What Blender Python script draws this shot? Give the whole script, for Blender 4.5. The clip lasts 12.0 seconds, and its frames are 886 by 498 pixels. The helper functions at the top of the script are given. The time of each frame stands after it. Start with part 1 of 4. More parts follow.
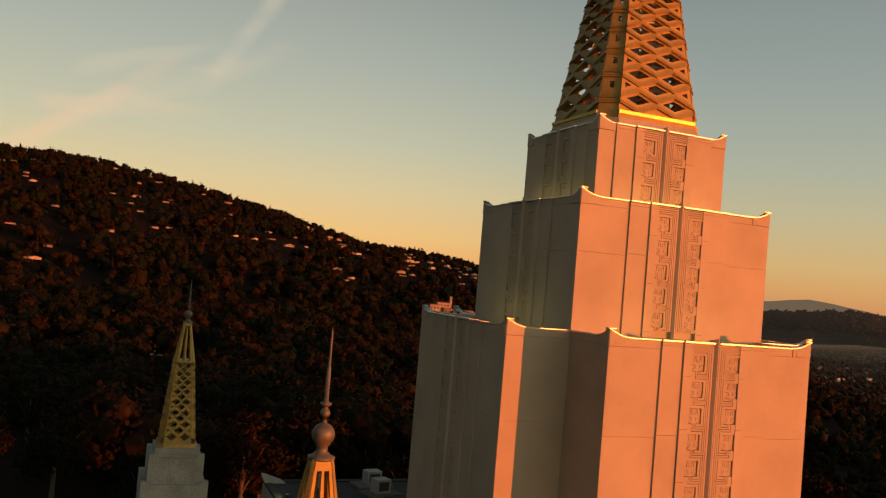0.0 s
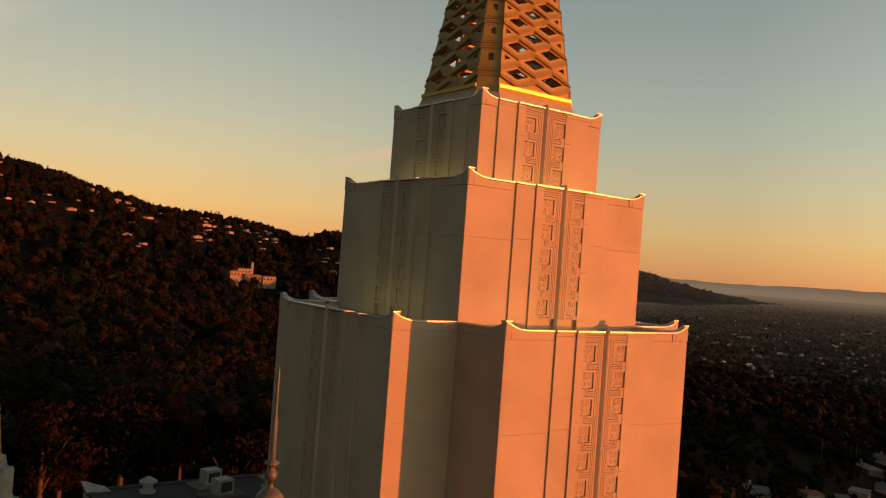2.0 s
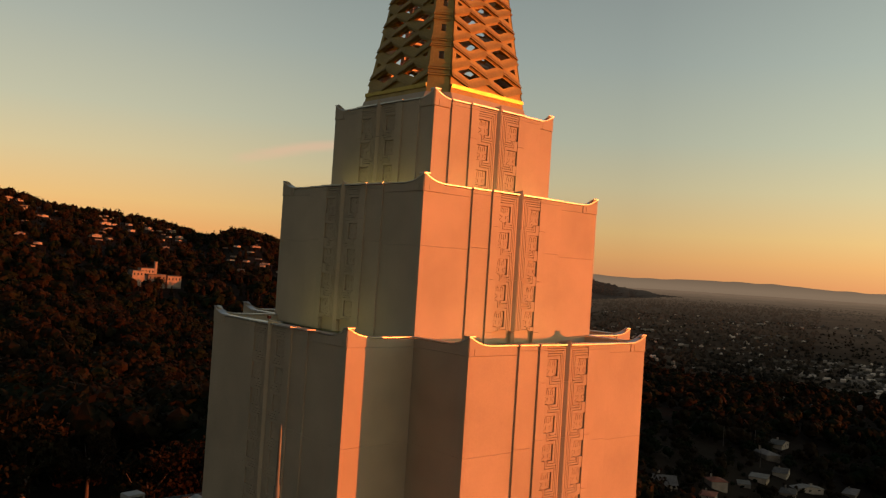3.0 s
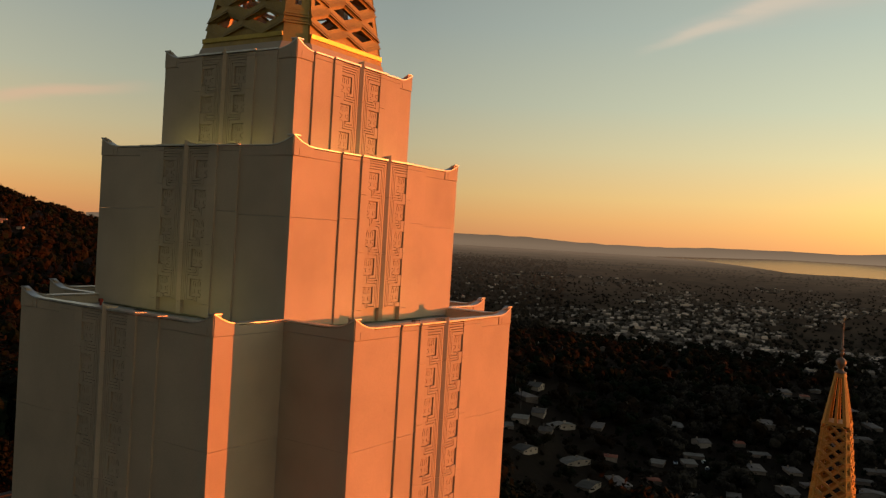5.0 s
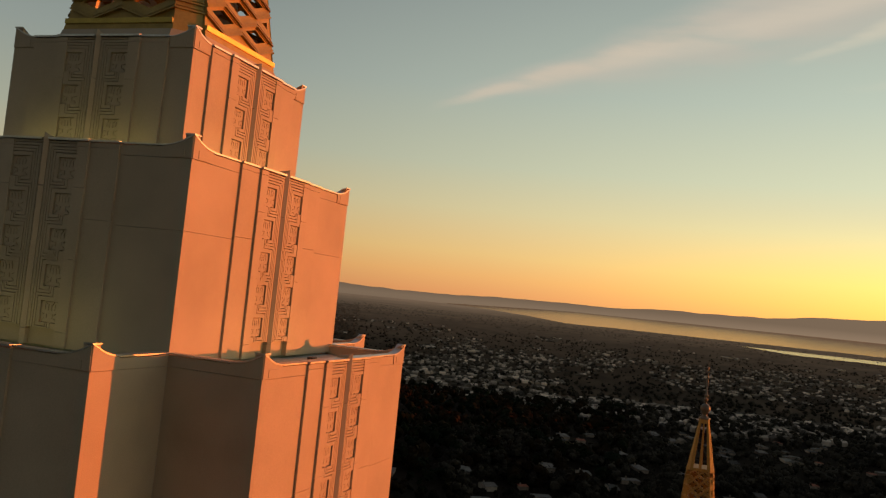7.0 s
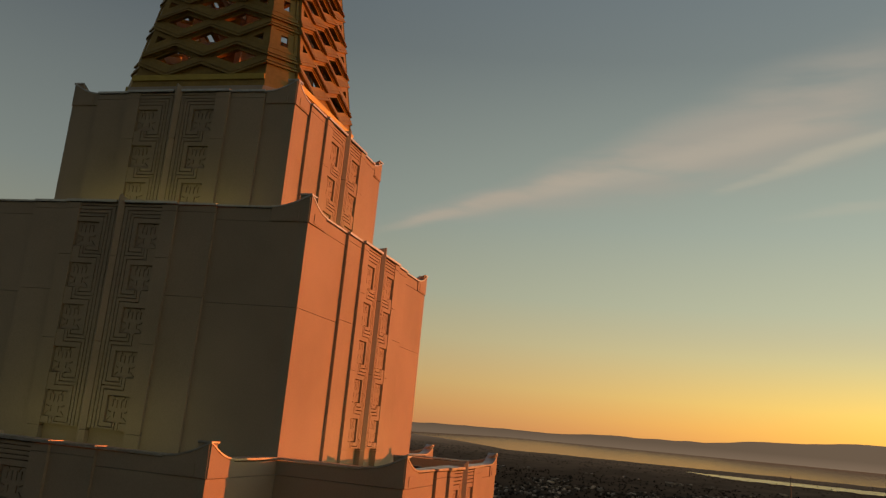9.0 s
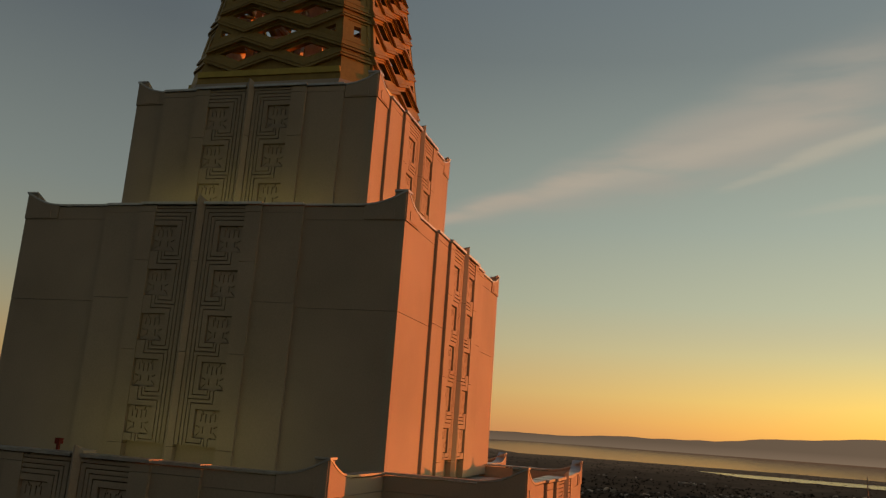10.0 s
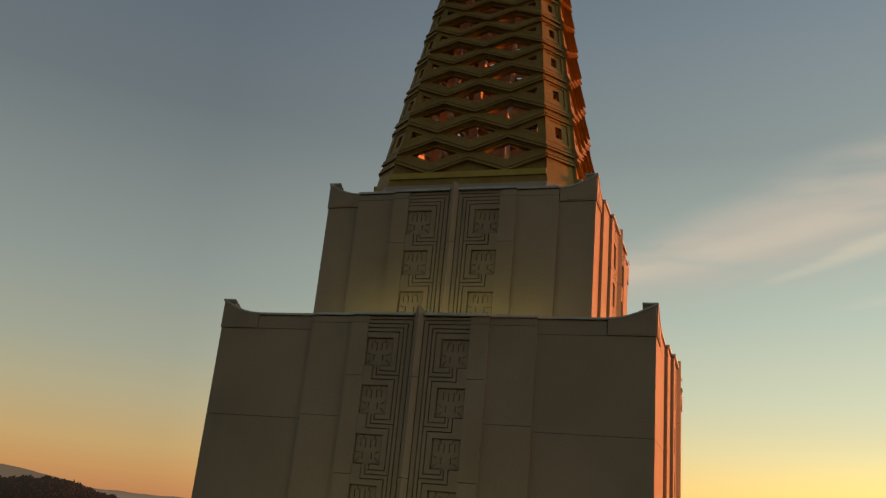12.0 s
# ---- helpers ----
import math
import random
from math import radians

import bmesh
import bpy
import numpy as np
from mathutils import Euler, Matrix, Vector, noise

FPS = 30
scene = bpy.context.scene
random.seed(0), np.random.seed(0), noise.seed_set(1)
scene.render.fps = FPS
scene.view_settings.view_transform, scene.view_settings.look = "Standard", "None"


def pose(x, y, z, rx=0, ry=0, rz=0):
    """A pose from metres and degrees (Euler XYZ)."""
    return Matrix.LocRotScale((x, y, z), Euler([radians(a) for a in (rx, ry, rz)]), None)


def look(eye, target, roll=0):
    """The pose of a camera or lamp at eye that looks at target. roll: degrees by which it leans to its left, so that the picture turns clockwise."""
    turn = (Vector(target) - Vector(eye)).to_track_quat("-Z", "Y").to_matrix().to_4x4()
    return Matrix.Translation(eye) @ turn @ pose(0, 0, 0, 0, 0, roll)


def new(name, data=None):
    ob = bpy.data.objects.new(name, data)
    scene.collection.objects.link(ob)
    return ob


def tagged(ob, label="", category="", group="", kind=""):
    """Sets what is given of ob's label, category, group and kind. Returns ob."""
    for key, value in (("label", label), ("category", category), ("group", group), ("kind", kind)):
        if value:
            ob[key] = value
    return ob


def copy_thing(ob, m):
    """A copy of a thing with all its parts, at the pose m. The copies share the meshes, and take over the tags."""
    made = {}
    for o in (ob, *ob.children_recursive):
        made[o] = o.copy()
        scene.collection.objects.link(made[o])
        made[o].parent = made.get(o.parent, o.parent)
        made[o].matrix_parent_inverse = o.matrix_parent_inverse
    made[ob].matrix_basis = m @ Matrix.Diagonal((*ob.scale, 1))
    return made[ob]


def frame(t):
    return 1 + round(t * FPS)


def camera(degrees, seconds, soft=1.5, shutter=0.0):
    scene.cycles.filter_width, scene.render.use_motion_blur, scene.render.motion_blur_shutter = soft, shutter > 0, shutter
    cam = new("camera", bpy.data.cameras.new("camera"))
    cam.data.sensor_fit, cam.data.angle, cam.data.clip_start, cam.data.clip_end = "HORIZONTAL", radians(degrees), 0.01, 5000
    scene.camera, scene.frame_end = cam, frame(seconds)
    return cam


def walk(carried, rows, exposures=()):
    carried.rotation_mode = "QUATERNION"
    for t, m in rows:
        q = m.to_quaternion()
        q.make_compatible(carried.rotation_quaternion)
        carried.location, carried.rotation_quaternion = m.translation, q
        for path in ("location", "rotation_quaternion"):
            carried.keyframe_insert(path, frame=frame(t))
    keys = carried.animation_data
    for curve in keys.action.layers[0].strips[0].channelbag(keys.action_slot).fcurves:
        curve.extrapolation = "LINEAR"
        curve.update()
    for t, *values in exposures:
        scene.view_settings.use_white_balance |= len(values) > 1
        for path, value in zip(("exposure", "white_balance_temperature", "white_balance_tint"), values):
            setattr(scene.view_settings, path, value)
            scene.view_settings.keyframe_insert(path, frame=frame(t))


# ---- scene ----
# ---- camera ----
cam = camera(55.47, 12.0, soft=1.3)
ROWS = [
    (0.0, -24.754, -38.587, 30.282, 92.410, -4.863, -21.428),
    (0.5, -25.136, -37.278, 30.460, 92.532, -4.720, -23.383),
    (1.0, -25.513, -35.864, 30.655, 92.404, -4.773, -27.272),
    (1.5, -25.942, -34.772, 30.924, 91.814, -4.373, -31.243),
    (2.0, -26.291, -33.833, 31.098, 90.997, -4.226, -35.016),
    (2.5, -26.491, -32.534, 31.317, 90.757, -3.838, -38.131),
    (3.0, -26.545, -31.004, 31.564, 91.182, -3.684, -41.193),
    (3.2, -26.647, -30.372, 31.744, 91.284, -3.757, -42.642),
    (4.8, -26.957, -26.369, 32.090, 89.915, -3.436, -55.059),
    (5.0, -27.215, -25.934, 32.025, 89.042, -3.399, -57.091),
    (5.5, -27.226, -24.684, 31.844, 88.297, -3.784, -61.691),
    (6.0, -26.890, -23.117, 31.610, 89.744, -4.641, -66.420),
    (6.5, -26.635, -21.816, 31.302, 91.888, -5.496, -69.888),
    (6.7, -26.570, -21.492, 31.372, 92.327, -5.702, -70.535),
    (8.3, -24.906, -16.369, 29.975, 98.373, -5.508, -74.354),
    (8.5, -24.669, -15.873, 29.994, 99.758, -5.914, -74.594),
    (9.0, -24.344, -14.306, 29.807, 101.927, -5.388, -75.414),
    (9.5, -24.117, -12.978, 29.710, 102.109, -4.612, -75.316),
    (10.0, -23.658, -11.651, 29.723, 102.176, -4.128, -74.788),
    (10.5, -23.502, -10.392, 29.760, 102.217, -4.371, -74.429),
    (11.0, -23.234, -9.064, 29.844, 102.453, -4.453, -73.893),
    (11.5, -23.297, -7.766, 29.958, 104.509, -4.834, -73.611),
    (12.0, -23.631, -6.818, 30.248, 108.123, -5.316, -72.250),
]
walk(cam, [(t, pose(x, y, z, rx, ry, rz)) for t, x, y, z, rx, ry, rz in ROWS],
     exposures=[(0.0, -0.08), (3.0, -0.1), (5.0, -0.16), (6.5, -0.2), (8.5, -0.68), (9.5, -0.82), (10.5, -0.71), (11.5, -0.45), (12.0, -0.34)])

# ---- world and sun ----
SUN_AZ, SUN_EL = 143.8, 1.9            # degrees clockwise from +y, degrees above the horizon
world = bpy.data.worlds.new("evening_sky")
scene.world = world
world.use_nodes = True
wt = world.node_tree
wt.nodes.clear()

def wmath(op, a, c=None, d=None):
    n = wt.nodes.new("ShaderNodeMath")
    n.operation = op
    for i, v in enumerate((a, c, d)):
        if v is None:
            continue
        if isinstance(v, (int, float)):
            n.inputs[i].default_value = v
        else:
            wt.links.new(v, n.inputs[i])
    return n.outputs[0]


def wrange(v, a, c, lo=0.0, hi=1.0):
    n = wt.nodes.new("ShaderNodeMapRange")
    n.interpolation_type = "SMOOTHSTEP"
    for i, x in enumerate((a, c, lo, hi)):
        n.inputs[i + 1].default_value = x
    wt.links.new(v, n.inputs[0])
    return n.outputs[0]


def wmix(fac, a, c):
    n = wt.nodes.new("ShaderNodeMix")
    n.data_type = "RGBA"
    for i, v in ((0, fac), (6, a), (7, c)):
        if isinstance(v, (tuple, float, int)):
            n.inputs[i].default_value = v
        else:
            wt.links.new(v, n.inputs[i])
    return n.outputs[2]


def wscale(colour, r, g, b_):
    n = wt.nodes.new("ShaderNodeVectorMath")
    n.operation = "MULTIPLY"
    comb = wt.nodes.new("ShaderNodeCombineXYZ")
    for i, v in enumerate((r, g, b_)):
        if isinstance(v, (int, float)):
            comb.inputs[i].default_value = v
        else:
            wt.links.new(v, comb.inputs[i])
    wt.links.new(colour, n.inputs[0])
    wt.links.new(comb.outputs[0], n.inputs[1])
    return n.outputs[0]


coords = wt.nodes.new("ShaderNodeTexCoord")
axes = wt.nodes.new("ShaderNodeSeparateXYZ")
wt.links.new(coords.outputs["Generated"], axes.inputs[0])
dx, dy, dz = axes.outputs
elevation = wmath("MULTIPLY", wmath("ARCSINE", dz), 180 / math.pi)
azimuth = wmath("MULTIPLY", wmath("ARCTAN2", dx, dy), 180 / math.pi)
towards = wmath("ADD", wmath("MULTIPLY", dx, math.sin(radians(SUN_AZ))), wmath("MULTIPLY", dy, math.cos(radians(SUN_AZ))))
sunward = wmath("MAXIMUM", towards, 0.0)
# evening gradient: degrees of elevation and radiance
GRADIENT = [(-2, (0.60, 0.24, 0.10)), (0, (0.66, 0.28, 0.11)), (1.5, (0.71, 0.375, 0.14)), (3, (0.68, 0.45, 0.19)), (6, (0.55, 0.478, 0.29)),
            (9, (0.432, 0.447, 0.343)), (14, (0.326, 0.37, 0.336)), (25, (0.179, 0.211, 0.225)), (33, (0.139, 0.173, 0.211)), (45, (0.09, 0.11, 0.14)), (62, (0.06, 0.08, 0.11))]
ramp = wt.nodes.new("ShaderNodeValToRGB")
while len(ramp.color_ramp.elements) < len(GRADIENT):
    ramp.color_ramp.elements.new(0.5)
for e, (el, c) in zip(ramp.color_ramp.elements, GRADIENT):
    e.position, e.color = (el + 2) / 64, (*c, 1)
wt.links.new(wmath("DIVIDE", wmath("ADD", elevation, 2.0), 64.0), ramp.inputs[0])
away = wrange(wmath("MULTIPLY", dx, -1.0), 0.15, 0.9, 1.0, 0.45)
north = [wrange(dy, 0.75, 1.0, 1.0, top) for top in (1.33, 1.24, 1.15)]
gain = [wmath("MULTIPLY", wmath("MULTIPLY_ADD", sunward, k, 1.0), wmath("MULTIPLY", away, n)) for k, n in zip((1.30, 1.27, 1.0), north)]
sky_colour = wscale(ramp.outputs[0], *gain)
# yellow glow low over the water towards the sun
low_glow = wmath("MULTIPLY", wrange(azimuth, 72, 124), wrange(elevation, 8.0, 1.0))
sky_colour = wscale(sky_colour, *[wmath("MULTIPLY_ADD", low_glow, k, 1.0) for k in (0.64, 0.66, -0.35)])

# thin cirrus streaks: azimuth, elevation, slope, half-width at both ends, azimuth range, strength, colour
grain = wt.nodes.new("ShaderNodeTexNoise")
grain.inputs["Scale"].default_value, grain.inputs["Detail"].default_value = 7.0, 6.0
stretch = wt.nodes.new("ShaderNodeMapping")
stretch.inputs["Scale"].default_value = (0.7, 0.7, 4.0)
stretch.inputs["Rotation"].default_value = (0.0, radians(14), 0.0)
wt.links.new(coords.outputs["Generated"], stretch.inputs[0])
wt.links.new(stretch.outputs[0], grain.inputs["Vector"])
wisp = wrange(grain.outputs["Fac"], 0.22, 0.6)
CIRRUS = [(70, 13.2, 0.285, 0.7, 5.2, 68.5, 101, 0.85, (0.64, 0.57, 0.47, 1)),
          (70, 12.8, 0.345, 0.45, 1.1, 68.5, 84, 0.7, (0.74, 0.62, 0.48, 1)),
          (80, 16.2, 0.24, 1.0, 1.3, 78, 97, 0.5, (0.76, 0.66, 0.52, 1)),
          (92.3, 16.7, 0.29, 0.35, 0.8, 90, 106, 0.38, (0.90, 0.78, 0.58, 1)),
          (100, 15.6, 0.12, 0.5, 0.9, 95, 110, 0.35, (0.86, 0.76, 0.58, 1)),
          (29.8, 6.85, 0.19, 0.5, 0.6, 26, 33, 0.55, (0.80, 0.50, 0.34, 1)),
          (-5.2, 6.9, 0.75, 1.5, 1.1, -10, -1.5, 0.5, (0.86, 0.58, 0.37, 1)),
          (-3.0, 9.2, 0.1, 0.8, 0.7, -6, 0.5, 0.45, (0.84, 0.58, 0.38, 1)),
          (0.7, 10.3, 0.46, 1.4, 1.1, -4, 5.5, 0.42, (0.74, 0.60, 0.42, 1)),
          (-0.7, 12.2, 0.35, 0.9, 0.8, -4, 2, 0.28, (0.70, 0.60, 0.43, 1)),
          (5.9, 13.6, 1.45, 1.5, 1.5, 3.5, 10, 0.36, (0.68, 0.60, 0.44, 1))]
for az0, el0, slope, w0, w1, a0, a1, power, colour in CIRRUS:
    line = wmath("MULTIPLY_ADD", wmath("SUBTRACT", azimuth, az0), slope, el0)
    line = wmath("ADD", line, wmath("MULTIPLY", wmath("SUBTRACT", grain.outputs["Fac"], 0.5), 1.6))
    off = wmath("ABSOLUTE", wmath("SUBTRACT", elevation, line))
    width = wrange(azimuth, a0, a1, w0, w1)
    body_ = wmath("SUBTRACT", 1.0, wmath("MINIMUM", wmath("DIVIDE", off, width), 1.0))
    ends = wmath("MULTIPLY", wrange(azimuth, a0, a0 + 0.3 * (a1 - a0)), wrange(azimuth, a1 + 6, a1 - 1))
    fac = wmath("MULTIPLY", wmath("MULTIPLY", wrange(body_, 0.0, 0.9), wisp), wmath("MULTIPLY", ends, power))
    sky_colour = wmix(fac, sky_colour, colour)

sky = wt.nodes.new("ShaderNodeTexSky")
sky.sky_type = "NISHITA"
sky.sun_disc = False
sky.sun_elevation, sky.sun_rotation = radians(SUN_EL), radians(SUN_AZ)
sky.altitude, sky.air_density, sky.dust_density, sky.ozone_density = 100, 1.0, 2.0, 1.0
bg = wt.nodes.new("ShaderNodeBackground")
bg.inputs["Strength"].default_value = 1.0
air = wt.nodes.new("ShaderNodeBackground")
air.inputs["Strength"].default_value = 0.02
both = wt.nodes.new("ShaderNodeAddShader")
wout = wt.nodes.new("ShaderNodeOutputWorld")
wt.links.new(sky_colour, bg.inputs["Color"])
wt.links.new(sky.outputs[0], air.inputs["Color"])
wt.links.new(bg.outputs[0], both.inputs[0])
wt.links.new(air.outputs[0], both.inputs[1])
wt.links.new(both.outputs[0], wout.inputs["Surface"])

sun_dir = Vector((math.sin(radians(SUN_AZ)) * math.cos(radians(SUN_EL)),
                  math.cos(radians(SUN_AZ)) * math.cos(radians(SUN_EL)), math.sin(radians(SUN_EL))))
sun = new("sun", bpy.data.lights.new("sun", "SUN"))
sun.data.energy, sun.data.angle, sun.data.color = 5.0, radians(0.55), (1.0, 0.20, 0.035)
sun.matrix_world = look(sun_dir * 300, (0, 0, 0))


# ---- materials ----
def material(name, base, rough=0.7, metal=0.0, grain=20.0, spread=0.12, coarse=0.6, coarse_spread=0.12, bump=0.15,
             per_object=0.0, per_island=0.0, spec=0.5, few_bright=0.0):
    """Procedural surface: base colour varied by fine grain, broad stains and, if asked, from piece to piece."""
    m = bpy.data.materials.new(name)
    m.use_nodes = True
    nt = m.node_tree
    b = nt.nodes["Principled BSDF"]
    b.inputs["Roughness"].default_value, b.inputs["Metallic"].default_value = rough, metal
    b.inputs["Specular IOR Level"].default_value = spec
    geo = nt.nodes.new("ShaderNodeNewGeometry")

    def tex(scale, detail):
        n = nt.nodes.new("ShaderNodeTexNoise")
        n.inputs["Scale"].default_value, n.inputs["Detail"].default_value = scale, detail
        nt.links.new(geo.outputs["Position"], n.inputs["Vector"])
        return n

    def mapped(socket, lo, hi):
        n = nt.nodes.new("ShaderNodeMapRange")
        n.inputs["From Min"].default_value, n.inputs["From Max"].default_value = 0.25, 0.75
        n.inputs["To Min"].default_value, n.inputs["To Max"].default_value = lo, hi
        nt.links.new(socket, n.inputs["Value"])
        return n.outputs[0]

    def times(a, c):
        n = nt.nodes.new("ShaderNodeMath")
        n.operation = "MULTIPLY"
        nt.links.new(a, n.inputs[0])
        nt.links.new(c, n.inputs[1])
        return n.outputs[0]

    fine, broad = tex(grain, 4), tex(coarse, 5)
    value = times(mapped(fine.outputs["Fac"], 1 - spread, 1 + spread), mapped(broad.outputs["Fac"], 1 - coarse_spread, 1 + coarse_spread))
    if per_object:
        info = nt.nodes.new("ShaderNodeObjectInfo")
        n = nt.nodes.new("ShaderNodeMapRange")
        n.inputs["To Min"].default_value, n.inputs["To Max"].default_value = 1 - per_object, 1 + per_object
        nt.links.new(info.outputs["Random"], n.inputs["Value"])
        value = times(value, n.outputs[0])
    if per_island:
        n = nt.nodes.new("ShaderNodeMapRange")
        n.inputs["To Min"].default_value, n.inputs["To Max"].default_value = 1 - per_island, 1 + per_island
        pick = geo.outputs["Random Per Island"]
        if few_bright:
            cube = nt.nodes.new("ShaderNodeMath")
            cube.operation, cube.inputs[1].default_value = "POWER", 3.0
            nt.links.new(pick, cube.inputs[0])
            pick = cube.outputs[0]
            n.inputs["To Max"].default_value = few_bright
        nt.links.new(pick, n.inputs["Value"])
        value = times(value, n.outputs[0])
    mix = nt.nodes.new("ShaderNodeVectorMath")
    mix.operation = "SCALE"
    mix.inputs[0].default_value = base
    nt.links.new(value, mix.inputs["Scale"])
    nt.links.new(mix.outputs[0], b.inputs["Base Color"])
    if bump:
        bn = nt.nodes.new("ShaderNodeBump")
        bn.inputs["Strength"].default_value, bn.inputs["Distance"].default_value = bump, 0.02
        nt.links.new(fine.outputs["Fac"], bn.inputs["Height"])
        nt.links.new(bn.outputs[0], b.inputs["Normal"])
    return m


def glow(name, colour, strength):
    m = bpy.data.materials.new(name)
    m.use_nodes = True
    b = m.node_tree.nodes["Principled BSDF"]
    b.inputs["Base Color"].default_value = (0, 0, 0, 1)
    b.inputs["Specular IOR Level"].default_value = 0.0
    b.inputs["Emission Color"].default_value, b.inputs["Emission Strength"].default_value = (*colour, 1), strength
    return m


granite = material("white_granite", (0.475, 0.373, 0.256), 0.65, grain=30, spread=0.08, coarse=0.45, coarse_spread=0.13, bump=0.12, per_object=0.025)
carved = material("carved_granite", (0.46, 0.361, 0.248), 0.7, grain=30, spread=0.08, coarse=0.45, coarse_spread=0.13, bump=0.15)
coping_metal = material("coping_metal", (0.60, 0.57, 0.52), 0.38, metal=0.7, grain=6, spread=0.1, coarse=1.5, coarse_spread=0.15, bump=0.05)
roof_grey = material("roof_membrane", (0.42, 0.42, 0.38), 0.8, grain=8, spread=0.15, coarse=0.5, coarse_spread=0.25, bump=0.1)
roof_dark = material("dark_roofing", (0.05, 0.05, 0.047), 0.9, grain=10, spread=0.2, coarse=0.4, coarse_spread=0.3, bump=0.1, spec=0.1)
gold = material("gilded_lattice", (0.40, 0.252, 0.058), 0.5, metal=0.35, grain=9, spread=0.12, coarse=1.2, coarse_spread=0.16, bump=0.1)
polished_gold = material("polished_gold_band", (0.55, 0.40, 0.09), 0.42, metal=0.6, grain=5, spread=0.08, coarse=1.5, coarse_spread=0.1, bump=0.03)
steel = material("painted_steel", (0.66, 0.62, 0.55), 0.5, metal=0.0, grain=8, spread=0.1, coarse=1, coarse_spread=0.1, bump=0.05)
plant_paint = material("weathered_grey_paint", (0.30, 0.29, 0.27), 0.7, grain=6, spread=0.15, coarse=1.2, coarse_spread=0.2, bump=0.05)
bronze = material("aged_bronze_ball", (0.16, 0.135, 0.095), 0.5, metal=0.3, grain=7, spread=0.2, coarse=2, coarse_spread=0.2, bump=0.1)
red_glass = material("red_lamp_glass", (0.22, 0.03, 0.02), 0.25, grain=10, spread=0.1, bump=0)
dark_metal = material("dark_metal", (0.03, 0.03, 0.03), 0.5, metal=0.3, grain=10, spread=0.1, bump=0)
stone = material("plinth_stone", (0.36, 0.34, 0.29), 0.85, grain=9, spread=0.22, coarse=0.55, coarse_spread=0.38, bump=0.2, spec=0.2)
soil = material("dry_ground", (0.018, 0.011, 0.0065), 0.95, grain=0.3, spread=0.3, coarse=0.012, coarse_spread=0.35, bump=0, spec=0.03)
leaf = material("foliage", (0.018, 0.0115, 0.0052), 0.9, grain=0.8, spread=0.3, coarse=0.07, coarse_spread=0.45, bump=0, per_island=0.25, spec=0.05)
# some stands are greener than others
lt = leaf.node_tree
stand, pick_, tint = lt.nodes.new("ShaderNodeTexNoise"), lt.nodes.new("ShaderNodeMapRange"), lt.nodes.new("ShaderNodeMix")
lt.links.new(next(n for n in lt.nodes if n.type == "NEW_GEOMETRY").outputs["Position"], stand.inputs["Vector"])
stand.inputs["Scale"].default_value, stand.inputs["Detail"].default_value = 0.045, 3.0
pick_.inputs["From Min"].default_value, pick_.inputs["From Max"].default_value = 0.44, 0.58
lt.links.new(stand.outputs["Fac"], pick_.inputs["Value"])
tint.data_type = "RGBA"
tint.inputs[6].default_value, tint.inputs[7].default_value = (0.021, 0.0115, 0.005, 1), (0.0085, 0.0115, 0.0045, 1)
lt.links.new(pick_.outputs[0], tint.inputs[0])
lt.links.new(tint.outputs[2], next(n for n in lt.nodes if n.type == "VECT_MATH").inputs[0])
street_leaf = material("street_tree_foliage", (0.042, 0.033, 0.023), 0.9, grain=0.8, spread=0.4, coarse=0.01, coarse_spread=0.3, bump=0, per_island=0.6, spec=0.05)
bark = material("bark", (0.10, 0.07, 0.05), 0.9, grain=6, spread=0.3, coarse=1, coarse_spread=0.2, bump=0.3)
stucco = material("house_stucco", (0.36, 0.26, 0.19), 0.85, grain=3, spread=0.12, coarse=0.3, coarse_spread=0.25, bump=0.1, per_object=0.4, spec=0.1)
shingle = material("house_shingles", (0.15, 0.12, 0.10), 0.9, grain=3, spread=0.25, coarse=0.4, coarse_spread=0.3, bump=0.2, per_object=0.6, spec=0.08)
red_tile = material("red_roof_tile", (0.32, 0.11, 0.065), 0.85, grain=3, spread=0.2, coarse=0.4, coarse_spread=0.3, bump=0.2, spec=0.08)
pane = material("window_glass", (0.03, 0.035, 0.04), 0.08, grain=2, spread=0.1, coarse=0.5, coarse_spread=0.2, bump=0)
city_wall = material("city_houses", (0.36, 0.275, 0.205), 0.85, grain=0.2, spread=0.15, coarse=0.02, coarse_spread=0.3, bump=0, per_island=0.75, spec=0.05, few_bright=2.7)
water = material("bay_water", (0.06, 0.048, 0.034), 0.17, grain=0.02, spread=0.1, coarse=0.002, coarse_spread=0.1, bump=0)
water.node_tree.nodes["Principled BSDF"].inputs["Specular Tint"].default_value = (0.72, 0.52, 0.33, 1)
ruffled = bpy.data.materials.new("ruffled_water")
ruffled.use_nodes = True
sheen = ruffled.node_tree.nodes.new("ShaderNodeBsdfGlossy")
sheen.inputs["Color"].default_value, sheen.inputs["Roughness"].default_value = (0.60, 0.47, 0.39, 1), 0.14
ruffled.node_tree.links.new(sheen.outputs[0], ruffled.node_tree.nodes["Material Output"].inputs["Surface"])
asphalt = material("asphalt", (0.05, 0.05, 0.05), 0.9, grain=2, spread=0.2, coarse=0.2, coarse_spread=0.2, bump=0.1)
# haze painted as emission, stronger at the hill foot and towards the sun
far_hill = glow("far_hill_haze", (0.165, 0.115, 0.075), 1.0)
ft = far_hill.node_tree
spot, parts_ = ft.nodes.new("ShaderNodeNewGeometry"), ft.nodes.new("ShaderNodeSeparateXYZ")
